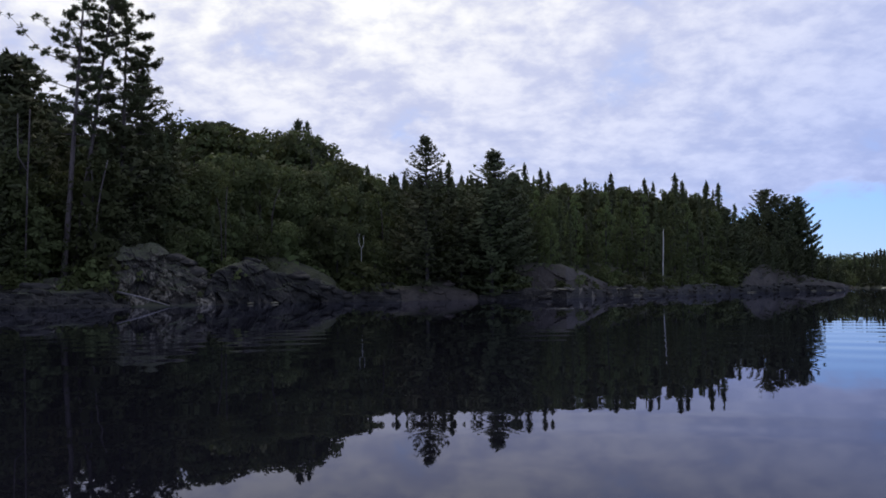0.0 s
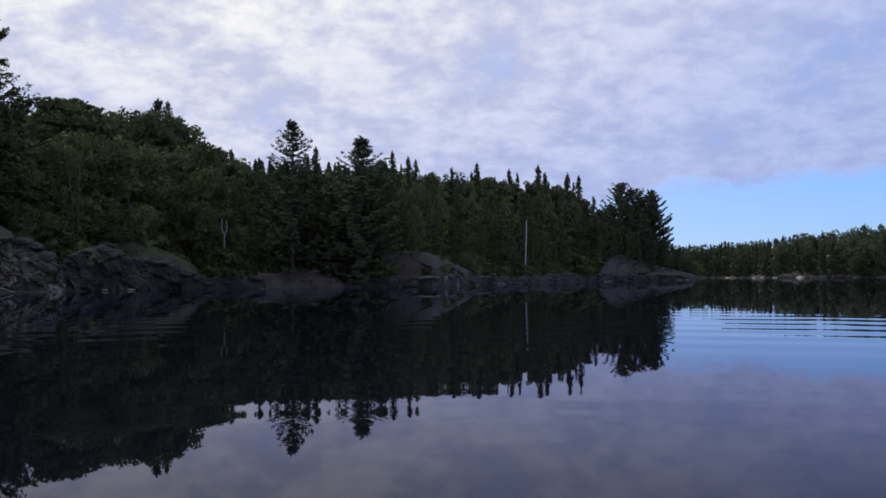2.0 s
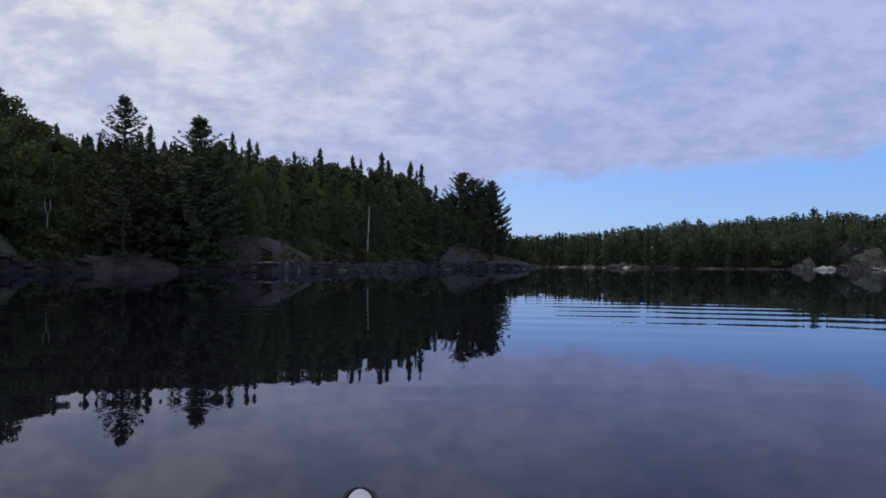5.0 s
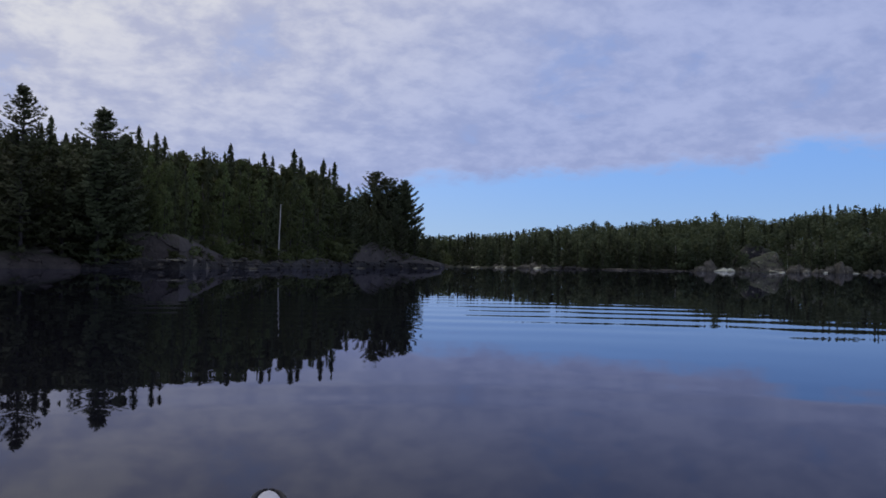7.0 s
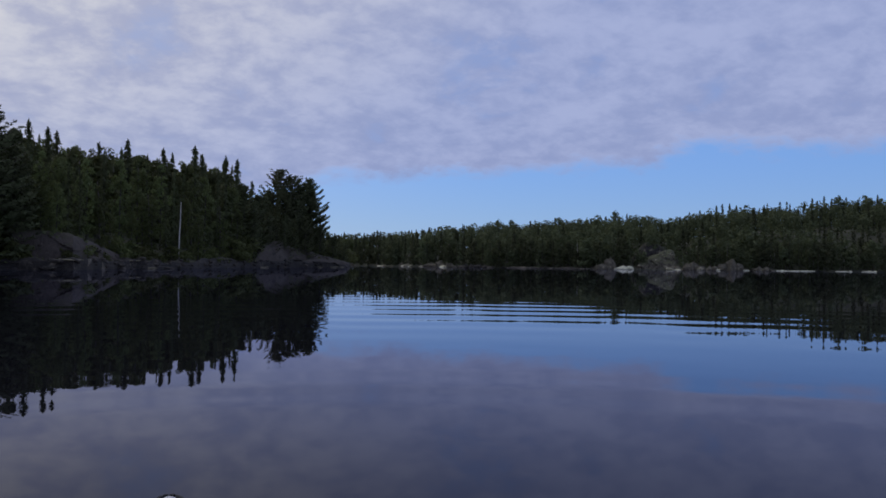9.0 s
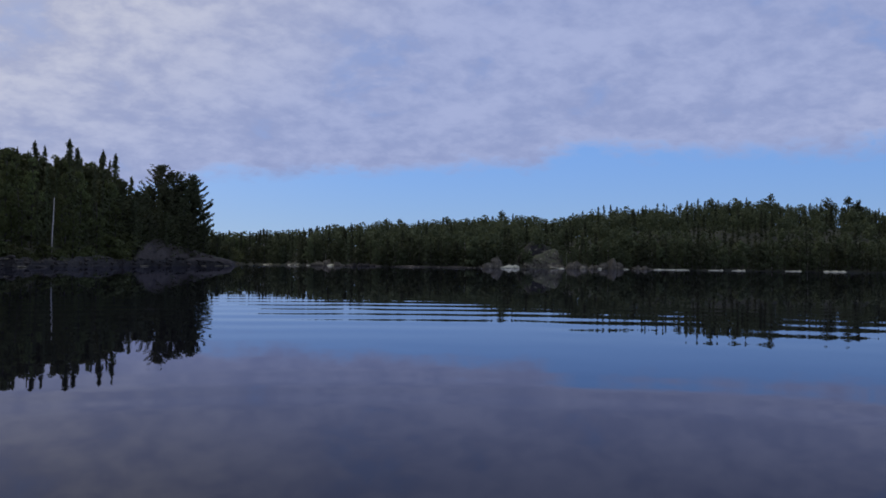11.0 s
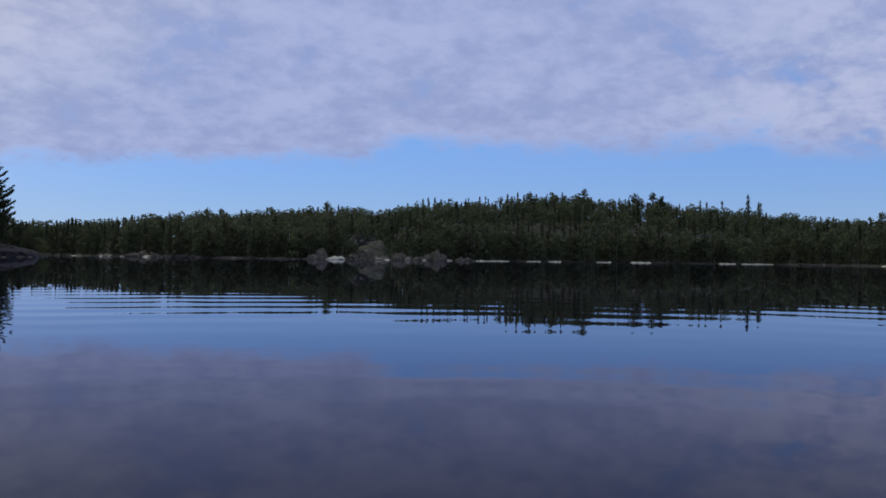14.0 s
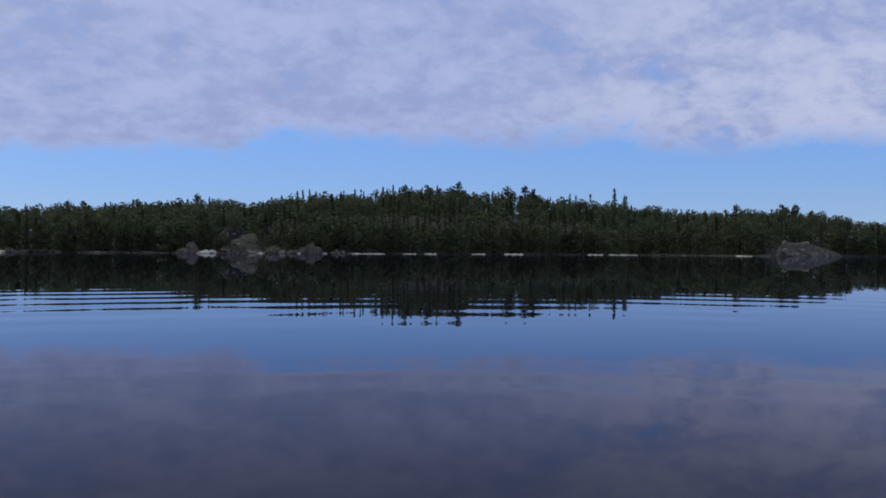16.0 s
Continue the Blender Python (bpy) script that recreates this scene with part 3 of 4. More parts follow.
def kinds():
    K = KINDS
    pines = "white pines on the near shore"
    K["birch"] = [tree("birch_tree", broadleaf_shape(10 + i, 10, 2.3 + 0.3 * i, 1.2, 2250, 0.133, 54), BARK, LEAF_BROAD,
                       "leafy green birch in the dense lakeside wood", "tree", "broadleaf trees on the near shore") for i in range(4)]
    K["aspen"] = [tree("aspen_tree", broadleaf_shape(20 + i, 10, 1.45 + 0.2 * i, 1.0, 1850, 0.122, 54), BARK, LEAF_ASPEN,
                       "slender light green aspen among dark spruces", "tree", "aspens on the near shore") for i in range(3)]
    K["spruce"] = [tree("spruce_tree", conifer_shape(30 + i, 10, 1.3 + 0.12 * i, 0.5, 0.27, 9, 0.5, 0.12, 0.8, 0.7, 0.26, 0.188), BARK, LEAF_SPRUCE,
                        "dark pointed spruce with drooping branches", "tree", "spruces on the near shore") for i in range(3)]
    spread = [(0, 2.0), (0.3, 2.7), (0.6, 2.0), (0.85, 0.9), (1, 0.12)]
    K["pine"] = [tree("white_pine", white_pine_shape(40 + i, 10, spread, 0.2, 0.66, 6, 0.21, stations=0.42), BARK, LEAF_PINE,
                      "dark green white pine with tiered upswept branches", "tree", pines) for i in range(3)]
    spire = [(0, 2.4), (0.25, 2.6), (0.5, 2.1), (0.66, 1.5), (0.78, 1.1), (0.9, 0.55), (1, 0.06)]
    crowned = [(0, 2.5), (0.3, 2.8), (0.55, 2.2), (0.68, 1.7), (0.8, 1.0), (0.9, 0.5), (1, 0.06)]
    K["great_pine"] = [tree("white_pine", white_pine_shape(48, 10, spire, 0.2, 0.58, 6, 0.13, (-0.05, 0.75), 1.2, fan=0.24), BARK, LEAF_PINE, "tall white pine rising above the wood", "tree", pines),
                       tree("white_pine", white_pine_shape(49, 10, crowned, 0.2, 0.52, 7, 0.13, (0.0, 0.65), 1.2, fan=0.24), BARK, LEAF_PINE, "tall dense white pine rising above the wood", "tree", pines)]
    domed = [(0, 2.2), (0.35, 2.6), (0.65, 2.3), (0.82, 1.65), (0.93, 1.0), (1, 0.3)]
    tiered = [(0, 2.0), (0.2, 2.9), (0.4, 2.7), (0.62, 2.0), (0.8, 1.15), (1, 0.12)]
    K["old_pine"] = [tree("white_pine", white_pine_shape(45, 10, domed, 0.5, 0.72, 6, 0.17, (0.05, 0.6), 1.2), BARK, LEAF_PINE, "old white pine with a broad rounded crown", "tree", pines),
                     tree("white_pine", white_pine_shape(46, 10, tiered, 0.8, 1.0, 9, 0.19, (0.14, 0.6), 1.6, 0.2), BARK, LEAF_PINE, "old white pine with separate tiers of upswept limbs", "tree", pines)]
    K["birch_back"] = [tree("birch_tree", broadleaf_shape(15 + i, 10, 2.4 + 0.3 * i, 0.6, 1000, 0.195, 40), BARK, LEAF_BROAD,
                            "leafy green birch in the dense lakeside wood", "tree", "broadleaf trees on the near shore") for i in range(3)]
    K["aspen_back"] = [tree("aspen_tree", broadleaf_shape(25 + i, 10, 1.4 + 0.2 * i, 0.6, 1000, 0.165, 40), BARK, LEAF_ASPEN,
                            "slender light green aspen among dark spruces", "tree", "aspens on the near shore") for i in range(3)]
    K["spruce_back"] = [tree("spruce_tree", conifer_shape(35 + i, 10, 1.4, 0.4, 0.44, 7, 0.45, 0.12, 0.75, 0.65, 0.34, 0.29), BARK, LEAF_SPRUCE,
                             "dark pointed spruce with drooping branches", "tree", "spruces on the near shore") for i in range(3)]
    K["pine_back"] = K["spruce_back"]
    K["shrub"] = [tree("shrub", broadleaf_shape(50 + i, 2.2, 1.3, 0.1, 400, 0.122, 24), BARK, LEAF_SHRUB,
                       "leafy green shrub at the edge of the rocks", "shrub", "shrubs along the bank") for i in range(2)]


kinds()

SKYLINE = [(-24.6, 0.5), (-24, 0.8), (-23.2, 1.8), (-22.7, 2.6), (-21.5, 3.9), (-20.2, 4.2), (-19.5, 4.0), (-18.6, 3.9), (-18, 4.4), (-17.2, 5.7),
           (-12.7, 6.1), (-8, 6.35), (-4.8, 6.9), (0, 6.9), (3, 7.1), (4.5, 7.2), (5.2, 7.7), (6.7, 8.4), (7.6, 9.45), (8.9, 9.95), (10.3, 10.0),
           (12.5, 9.65), (13.9, 10.75), (15.8, 10.65), (16.6, 10.0), (19, 9.6), (21.4, 9.6), (22, 9.2), (23.2, 9.3), (23.8, 10.4), (24.3, 12.4), (25.4, 13.8), (27, 14.0), (40, 14)]


def skyline(az):
    return float(np.interp(az, [k[0] for k in SKYLINE], [k[1] for k in SKYLINE])) + rise_of(az)


def wood_mix(az, rng):
    if az > 17:
        return rng.choices(["birch", "spruce", "pine"], [5, 3, 3])[0]
    if az > 4:
        return rng.choices(["birch", "aspen", "spruce"], [9, 2, 1])[0]
    if az > -5.5:
        return rng.choices(["birch", "spruce", "pine"], [0.5, 4, 4])[0]
    if az > -18:
        return rng.choices(["aspen", "spruce", "birch"], [6, 4, 1])[0]
    return rng.choices(["pine", "spruce"], [3, 1])[0]


def near_wood():
    rng = random.Random(7)
    count = 0
    for row, (s0, s1, step) in enumerate([(3.5, 7, 1.05), (8, 14, 0.9), (16, 26, 0.85), (30, 44, 0.75), (48, 62, 0.7)]):
        az = 34.0
        while az > -24.0:
            d = float(shore(az)) + rng.uniform(s0, s1)
            az -= step * rng.uniform(0.6, 1.4) * (75 / d) ** 0.5
            if az < -18.5 and row > 2:
                continue
            d = float(shore(az)) + rng.uniform(s0, s1)
            g = height(bearing(az, d))
            sharp = 0.5 if -18 < az < -5 else 0.3
            room = EYE + d * math.tan(radians(skyline(az) + (0.45 if -15 < az < -5 else 0.35) - abs(rng.gauss(0, sharp)))) - g
            if 22.2 < az < 24.6 and d < 76:  # open ground before the tall pine
                continue
            kind = wood_mix(az, rng)
            usual = {"birch": 11, "aspen": 12, "spruce": 12, "pine": 13}[kind] * rng.uniform(0.75, 1.15)
            if row == 0:
                usual *= 0.62
            tall = min(room, usual if row < 3 else max(usual, min(room, 17)))
            if tall < 2.0:
                continue
            scale = tall / 10
            wide = scale * rng.uniform(0.85, 1.2) if scale > 0.7 else scale * 1.25
            if -18 < az < -5:
                wide *= 0.75
            plant(rng.choice(KINDS[kind if (row < 2 and az < 28) or 22.5 < az < 27.5 else kind + "_back"]), az, d, scale, wide, rng=rng)
            count += 1
    # shrubs at the edge of the wood
    az = 30.0
    while az > -24.0:
        d = float(shore(az)) + rng.uniform(2.2, 5.0)
        s = rng.uniform(0.5, 1.1) * (0.45 if 22.6 < az < 24.2 else 1.0)
        plant(rng.choice(KINDS["shrub"]), az, d, s, s * rng.uniform(0.9, 1.4), rng=rng)
        az -= rng.uniform(0.35, 0.8) if az > -18.4 or az < -24 else 2.0
        count += 1
    # bushes that hang over the rocks
    for az, off, s in ((-4.4, 2.0, 1.2), (-3.9, 2.0, 1.2), (-17.4, 4.4, 1.8), (-18.0, 7.0, 1.8), (-18.6, 9.0, 1.8), (5.6, 4.2, 1.3), (5.3, 1.5, 1.75), (4.9, 1.6, 1.0), (5.8, 1.7, 1.1), (13.9, 2.8, 1.6), (11.8, 5.2, 1.4),
                       (10.2, 5.8, 1.3), (8.6, 5.4, 1.3), (21.9, 1.2, 1.5), (21.2, 1.4, 1.7), (20.6, 2.8, 1.5), (22.6, 1.0, 1.0), (-21.3, 8.4, 1.7), (-21.9, 8.6, 1.6), (-22.5, 8.0, 1.5), (-23.1, 7.0, 1.3), (-23.6, 6.0, 1.1),
                       (18.5, 4.4, 1.5), (17.2, 4.2, 1.3)):
        plant(KINDS["shrub"][count % 2], az, float(shore(az)) + off, s, s * 1.15, rng=rng)
        count += 1


near_wood()


def turned(v, a):
    """Rows of points turned by a about the upright axis."""
    return np.stack([v[:, 0] * math.cos(a) - v[:, 1] * math.sin(a), v[:, 0] * math.sin(a) + v[:, 1] * math.cos(a), v[:, 2]], 1)


def deep_wood():
    """The mass of the wood behind the single trees of the near shore."""
    rng = np.random.default_rng(15)
    shapes = [broadleaf_shape(90 + i, 9, 2.4, 0.3, 230, 0.42, 30, 40)[1] for i in range(5)]
    out, normals = [], []
    for s0, s1, step in ((18, 28, 1.1), (34, 46, 0.9), (52, 66, 0.8), (70, 84, 0.8)):
        az = 34.0
        while az > -18.6:
            az -= step * rng.uniform(0.6, 1.4)
            d = float(shore(az)) + rng.uniform(s0, s1)
            p = bearing(az, d)
            g = height(p)
            room = EYE + d * math.tan(radians(skyline(az) + (0.15 if -18 < az < -4 else -0.05) - abs(rng.normal(0, 0.3)))) - g
            tall = min(room, rng.uniform(9, 14))
            if tall < 3.0:
                continue
            shape = shapes[rng.integers(5)]
            w = max(tall / 9, 0.7) * rng.uniform(0.9, 1.2)
            a = rng.uniform(0, 6.28)
            out.append(turned(shape[0], a) * np.array([w, w, tall / 9]) + np.array([p.x, p.y, g]))
            normals.append(turned(shape[2], a))
    v = np.concatenate(out)
    ob = new("deep_wood", mesh_of("deep_wood", v, np.arange(len(v)).reshape(-1, 4), LEAF_BROAD, True, np.concatenate(normals)))
    tagged(ob, "dense leafy woodland behind the trees of the near shore", "woodland", kind="stuff")


deep_wood()


def lone_trees():
    rng = random.Random(3)

    def reach(kind, az, d, el, wide=1.0, turn=0.0):
        g = height(bearing(az, d))
        s = (EYE + d * math.tan(radians(el + rise_of(az))) - g) / 10
        return plant(kind, az, d, s, s * wide, turn, rng)

    reaching = ((18.0, math.pi * 1.02, 5.0, 0.90), (16.2, math.pi * 0.95, 3.4, 0.7), (14.4, math.pi * 1.05, 2.6, 0.5), (20.0, math.pi * 1.0, 3.2, 0.75))
    for az, d, tall, spread, seed, bare, lean, dense, limbs in ((23.45, 75, 25, 2.7, 71, 0.47, 0.062, 0.75, reaching), (22.95, 77, 25.5, 3.3, 72, 0.50, 0.125, 1.0, ()), (20.2, 82, 24.2, 5.1, 73, 0.34, 0.02, 1.35, ())):
        t = tree("red_pine", red_pine_shape(seed, tall, spread, tall * bare, 0.23, limbs, lean, dense), BARK_RED, LEAF_PINE,
                 "tall red pine with a bare reddish trunk and open crown", "tree", "tall pines on the bank")
        p = bearing(az, d)
        t.matrix_basis = pose(p.x, p.y, height(p), 0, 0, az)
    # old pines above the wood
    K = KINDS["pine"]
    for az, d, s in ((-24.0, 176, 1.3), (-24.3, 182, 1.4), (-24.55, 188, 1.2), (-24.5, 200, 1.4), (-24.7, 230, 1.6), (-24.8, 255, 1.8)):
        plant(KINDS["shrub"][0], az, d, s, s * 1.3, rng=rng)
    for az in (-24.6, -24.95, -25.3, -25.7):
        plant(KINDS["birch_back"][0], az, 290, 0.8, 0.9, rng=rng)
    O, G = KINDS["old_pine"], KINDS["great_pine"]
    for kind, az, d, el in (("birch", 21.7, 75.0, 8.6), ("spruce", 21.2, 76.5, 9.6), ("pine", 20.3, 78, 10.2), ("spruce", 19.4, 79, 9.8), ("birch", 18.4, 80, 8.9), ("pine", 17.6, 83, 9.9), ("birch", 25.6, 77, 9.0), ("pine", 25.9, 79, 11.6)):
        reach(KINDS[kind][1], az, d, el, 1.15, rng.uniform(0, 360))
    reach(G[1], 18.9, 88, 13.4, 1.25, 40)
    reach(K[0], 25.7, 88, 13.9, 1.1, 70)
    reach(K[2], 26.7, 86, 13.9, 1.2, 10)
    reach(G[0], 0.95, 92, 9.8, 1.22, 10)
    reach(G[1], -3.5, 89, 8.9, 1.35, 80)
    reach(K[1], -4.6, 92, 7.4, 1.0, 30)
    reach(K[2], 1.0, 86, 6.3, 1.25, 200)
    reach(K[0], -3.2, 86, 6.2, 1.3, 130)
    reach(K[1], -1.2, 87, 5.4, 1.2, 300)
    reach(K[1], 9.25, 118, 10.9, 0.62, 120)
    reach(G[0], 8.7, 120, 10.7, 0.6, 40)
    reach(K[0], 8.1, 122, 9.9, 0.7, 250)
    reach(K[2], 9.9, 120, 10.0, 0.7, 20)
    for kind, az, d, el, wide, turn in ((O[0], -20.35, 165, 5.6, 1.2, 200), (O[0], -21.05, 168, 5.2, 1.15, 90), (K[0], -19.6, 163, 4.4, 1.2, 15),
                                        (O[0], -21.5, 167, 4.7, 1.15, 170), (O[1], -22.05, 169, 5.2, 1.05, 30), (K[1], -18.9, 157, 3.9, 1.2, 60), (K[2], -20.7, 162, 4.3, 1.3, 100)):
        reach(kind, az, d, el, wide, turn)
    for az, el in ((1.3, 4.6), (0.95, 3.6), (0.5, 4.2), (-2.8, 4.6), (-3.25, 3.6), (-3.7, 4.4), (-2.2, 3.8)):  # young spruces round the feet of the pines
        reach(KINDS["spruce"][1], az, float(shore(az)) + 3.4, el, 1.5, rng.uniform(0, 360))
    B = KINDS["birch"]
    for az, d, el in ((-18.4, 149, 3.2), (-19.2, 153, 3.1), (-20.0, 159, 3.0), (-20.8, 163, 2.9), (-21.6, 166, 2.6), (-22.2, 168, 2.2), (-22.7, 171, 1.8)):
        reach(rng.choice(B), az, d, el, 1.3, rng.uniform(0, 360))
    S = KINDS["spruce"]
    for az, el, back in ((-0.35, 8.2, 14), (0.1, 7.7, 16), (-5.5, 8.0, 18), (-6.6, 7.6, 20), (-7.1, 7.4, 24), (-9.3, 6.9, 22), (-11.0, 7.2, 24), (-13.2, 6.7, 18), (-15.05, 6.95, 12),
                         (-15.4, 6.5, 14), (-16.9, 6.4, 10), (-17.5, 6.2, 12), (-18.5, 4.9, 14), (4.9, 8.0, 30)):
        reach(rng.choice(S), az, float(shore(az)) + back, el, 1.15, rng.uniform(0, 360))


lone_trees()


def far_wood():
    """Across the lake: a front row of single trees, and the wood behind them as one mass."""
    rng, r2 = np.random.default_rng(5), random.Random(5)

    def sky(az):
        return float(np.interp(az, [k[0] for k in FAR_SKY], [k[1] for k in FAR_SKY])) + rise_of(az)

    front = [tree("far_spruce", conifer_shape(60 + i, 9, 1.25, 0.3, 0.55, 7, 0.5, 0.1, 0.9, 0.6, 0.42, 0.34, 1, 4), BARK, NEEDLE_FAR,
                  "dark conifer standing on the far shore of the lake", "tree", "trees along the far shore") for i in range(3)]
    front += [tree("far_birch", broadleaf_shape(65 + i, 9, 2.3, 0.1, 400, 0.36, 30, 50, 0.95, False), BARK, LEAF_FAR,
                   "rounded leafy tree standing on the far shore of the lake", "tree", "trees along the far shore") for i in range(3)]

    def coast(az):
        return 281.0 if az > -24.95 else float(shore(az))

    az, n = -22.0, 0
    while az > -92 and n < 298:
        az -= r2.uniform(0.13, 0.35)
        d = coast(az) + r2.uniform(0.8, 4.5)
        s = r2.uniform(0.5, 0.9)
        if -45.4 < az < -44.0 or -81.5 < az < -77.8:
            continue
        if -46.0 < az < -43.0:
            d, s = d + 4, s * 0.6
        plant(r2.choice(front), az, d, s, s * r2.uniform(0.9, 1.2), rng=r2)
        n += 1
    # the mass behind
    cones = [conifer_shape(80 + i, 7, 1.3, 0.4, 0.55, 7, 0.45, 0.1, 0.9, 0.65, 0.5, 0.40, 1)[1] for i in range(4)]
    rounds = [broadleaf_shape(85 + i, 7, 2.2 + 0.2 * i, 0.1, 290, 0.30, 24, 44, 0.95, False)[1] for i in range(4)]
    out = {"needles": ([], []), "foliage": ([], [])}
    for s0, s1, step in ((6, 10, 0.46), (13, 19, 0.46), (24, 31, 0.46), (37, 44, 0.48), (50, 60, 0.44), (66, 76, 0.38), (80, 92, 0.36)):
        crest = s0 > 45
        az = -21.5
        while az > -94:
            az -= step * rng.uniform(0.5, 1.5)
            d = coast(az) + rng.uniform(s0, s1) + (6 if -45.9 < az < -42.9 and s0 < 20 else 0) + (5 if -81.5 < az < -77.8 and s0 < 20 else 0)
            p = bearing(az, d)
            g = height(p)
            el = sky(az) + (0.09 - abs(rng.normal(0, 0.12)) if crest else -0.10 - abs(rng.normal(0, 0.2)))
            tall = min(EYE + d * math.tan(radians(el)) - g, rng.uniform(6.0, 9.0) if az < -32 else rng.uniform(7.5, 10.5))
            if tall < 2.4:
                continue
            cone = rng.random() < (0.55 if az > -33 else 0.18 if crest or az > -46 else 0.40)
            shape = (cones if cone else rounds)[rng.integers(4)]
            k, a = tall / 7, rng.uniform(0, 6.28)
            w = max(k, 0.75) * rng.uniform(0.85, 1.15)
            v, face = turned(shape[0], a) * np.array([w, w, k]) + np.array([p.x, p.y, g]), turned(shape[2], a)
            if 20 < s0 < 45:  # the feet of trees are lost behind those before them
                tops = np.repeat(v.reshape(-1, 4, 3)[:, :, 2].mean(1) > g + 0.28 * tall, 4)
                v, face = v[tops], face[tops]
            bin_v, bin_n = out["needles" if cone else "foliage"]
            bin_v.append(v)
            bin_n.append(face)
    for key, mat, label in (("needles", NEEDLE_FAR, "dark conifers covering the far hillside"), ("foliage", LEAF_FAR, "leafy trees covering the far hillside")):
        v = np.concatenate(out[key][0])
        ob = new("far_wood", mesh_of("far_wood", v, np.arange(len(v)).reshape(-1, 4), mat, True, np.concatenate(out[key][1])))
        tagged(ob, label, "woodland", kind="stuff")
    spikes = [(-68.75, 4.0), (-69.35, 3.55), (-69.5, 3.5), (-65.9, 3.7), (-66.3, 3.6), (-67.2, 3.65), (-46.6, 3.3), (-47.2, 3.4), (-48.2, 3.7), (-48.6, 3.75), (-49.0, 3.8), (-49.4, 3.7),
              (-51.2, 3.8), (-51.9, 3.9), (-52.3, 3.9), (-53.7, 4.05), (-54.4, 4.2), (-55.6, 4.1), (-57.3, 4.2), (-60.9, 3.85), (-61.3, 3.8)]
    heads = [(-58.7, 4.25), (-56.7, 4.15), (-61.9, 4.0), (-63.0, 4.0), (-63.5, 3.9), (-55.2, 4.05), (-76.2, 2.75), (-78.9, 2.85), (-79.6, 2.75), (-34.5, 2.6), (-35.4, 2.7), (-38.4, 2.85), (-42.0, 3.2)]
    for kind, az, el, slim in [(front[i % 3], az, el, 1.5) for i, (az, el) in enumerate(spikes)] + [(front[3 + i % 3], az, el, 1.0) for i, (az, el) in enumerate(heads)]:
        d = float(shore(az)) + 75
        g = height(bearing(az, d))
        s = max(0.3, (EYE + d * math.tan(radians(el + (-0.1 if kind in front[:3] else 0.1) + rise_of(az))) - g) / 9)
        plant(kind, az, d, s, max(s, 0.8) * slim, rng=r2)
    # pale stems that show at the edge of the far wood
    stems = []
    for k in range(60):
        az = r2.uniform(-88, -25.6)
        if -46.2 < az < -42.8 or -82 < az < -77:
            continue
        p = bearing(az, coast(az) + r2.uniform(4, 9))
        p.z = height(p)
        q = p + Vector((r2.uniform(-0.3, 0.3), 0, r2.uniform(3.0, 6.0)))
        stems.append(tube([p, q], [0.05, 0.03], 4))
    ob = new("far_stems", mesh_of("far_stems", *joined(stems), BARK_WHITE))
    tagged(ob, "thin pale tree stems along the far shore", "woodland", kind="stuff")
    for k in front:
        gone(k)


far_wood()

# ---- rocks ----


def stone_mesh(seed, detail=2):
    """An angular block: a ball cut by random planes, then roughened."""
    rng = np.random.default_rng(seed)
    bm = bmesh.new()
    bmesh.ops.create_icosphere(bm, subdivisions=detail, radius=1)
    n = units(rng, 11)
    h = rng.uniform(0.55, 0.95, 11)
    for v in bm.verts:
        d = np.array(v.co)
        r = min([1.0] + [h[k] / (n[k] @ d) for k in range(11) if n[k] @ d > 0.2])
        v.co = v.co * r
    for v in bm.verts:
        v.co += v.co.normalized() * (noise.noise(v.co * 2 + Vector((seed, 0, 0))) * 0.08)
    me = bpy.data.meshes.new("stone")
    bm.to_mesh(me)
    bm.free()
    return me


def blocks_of(mat):
    """Shapes of broken rock in one material, made once."""
    if mat.name not in BLOCKS:
        BLOCKS[mat.name] = []
        for i in range(5):
            me = stone_mesh(200 + i)
            me.materials.append(mat)
            BLOCKS[mat.name].append(me)
    return BLOCKS[mat.name]


BLOCKS = {}


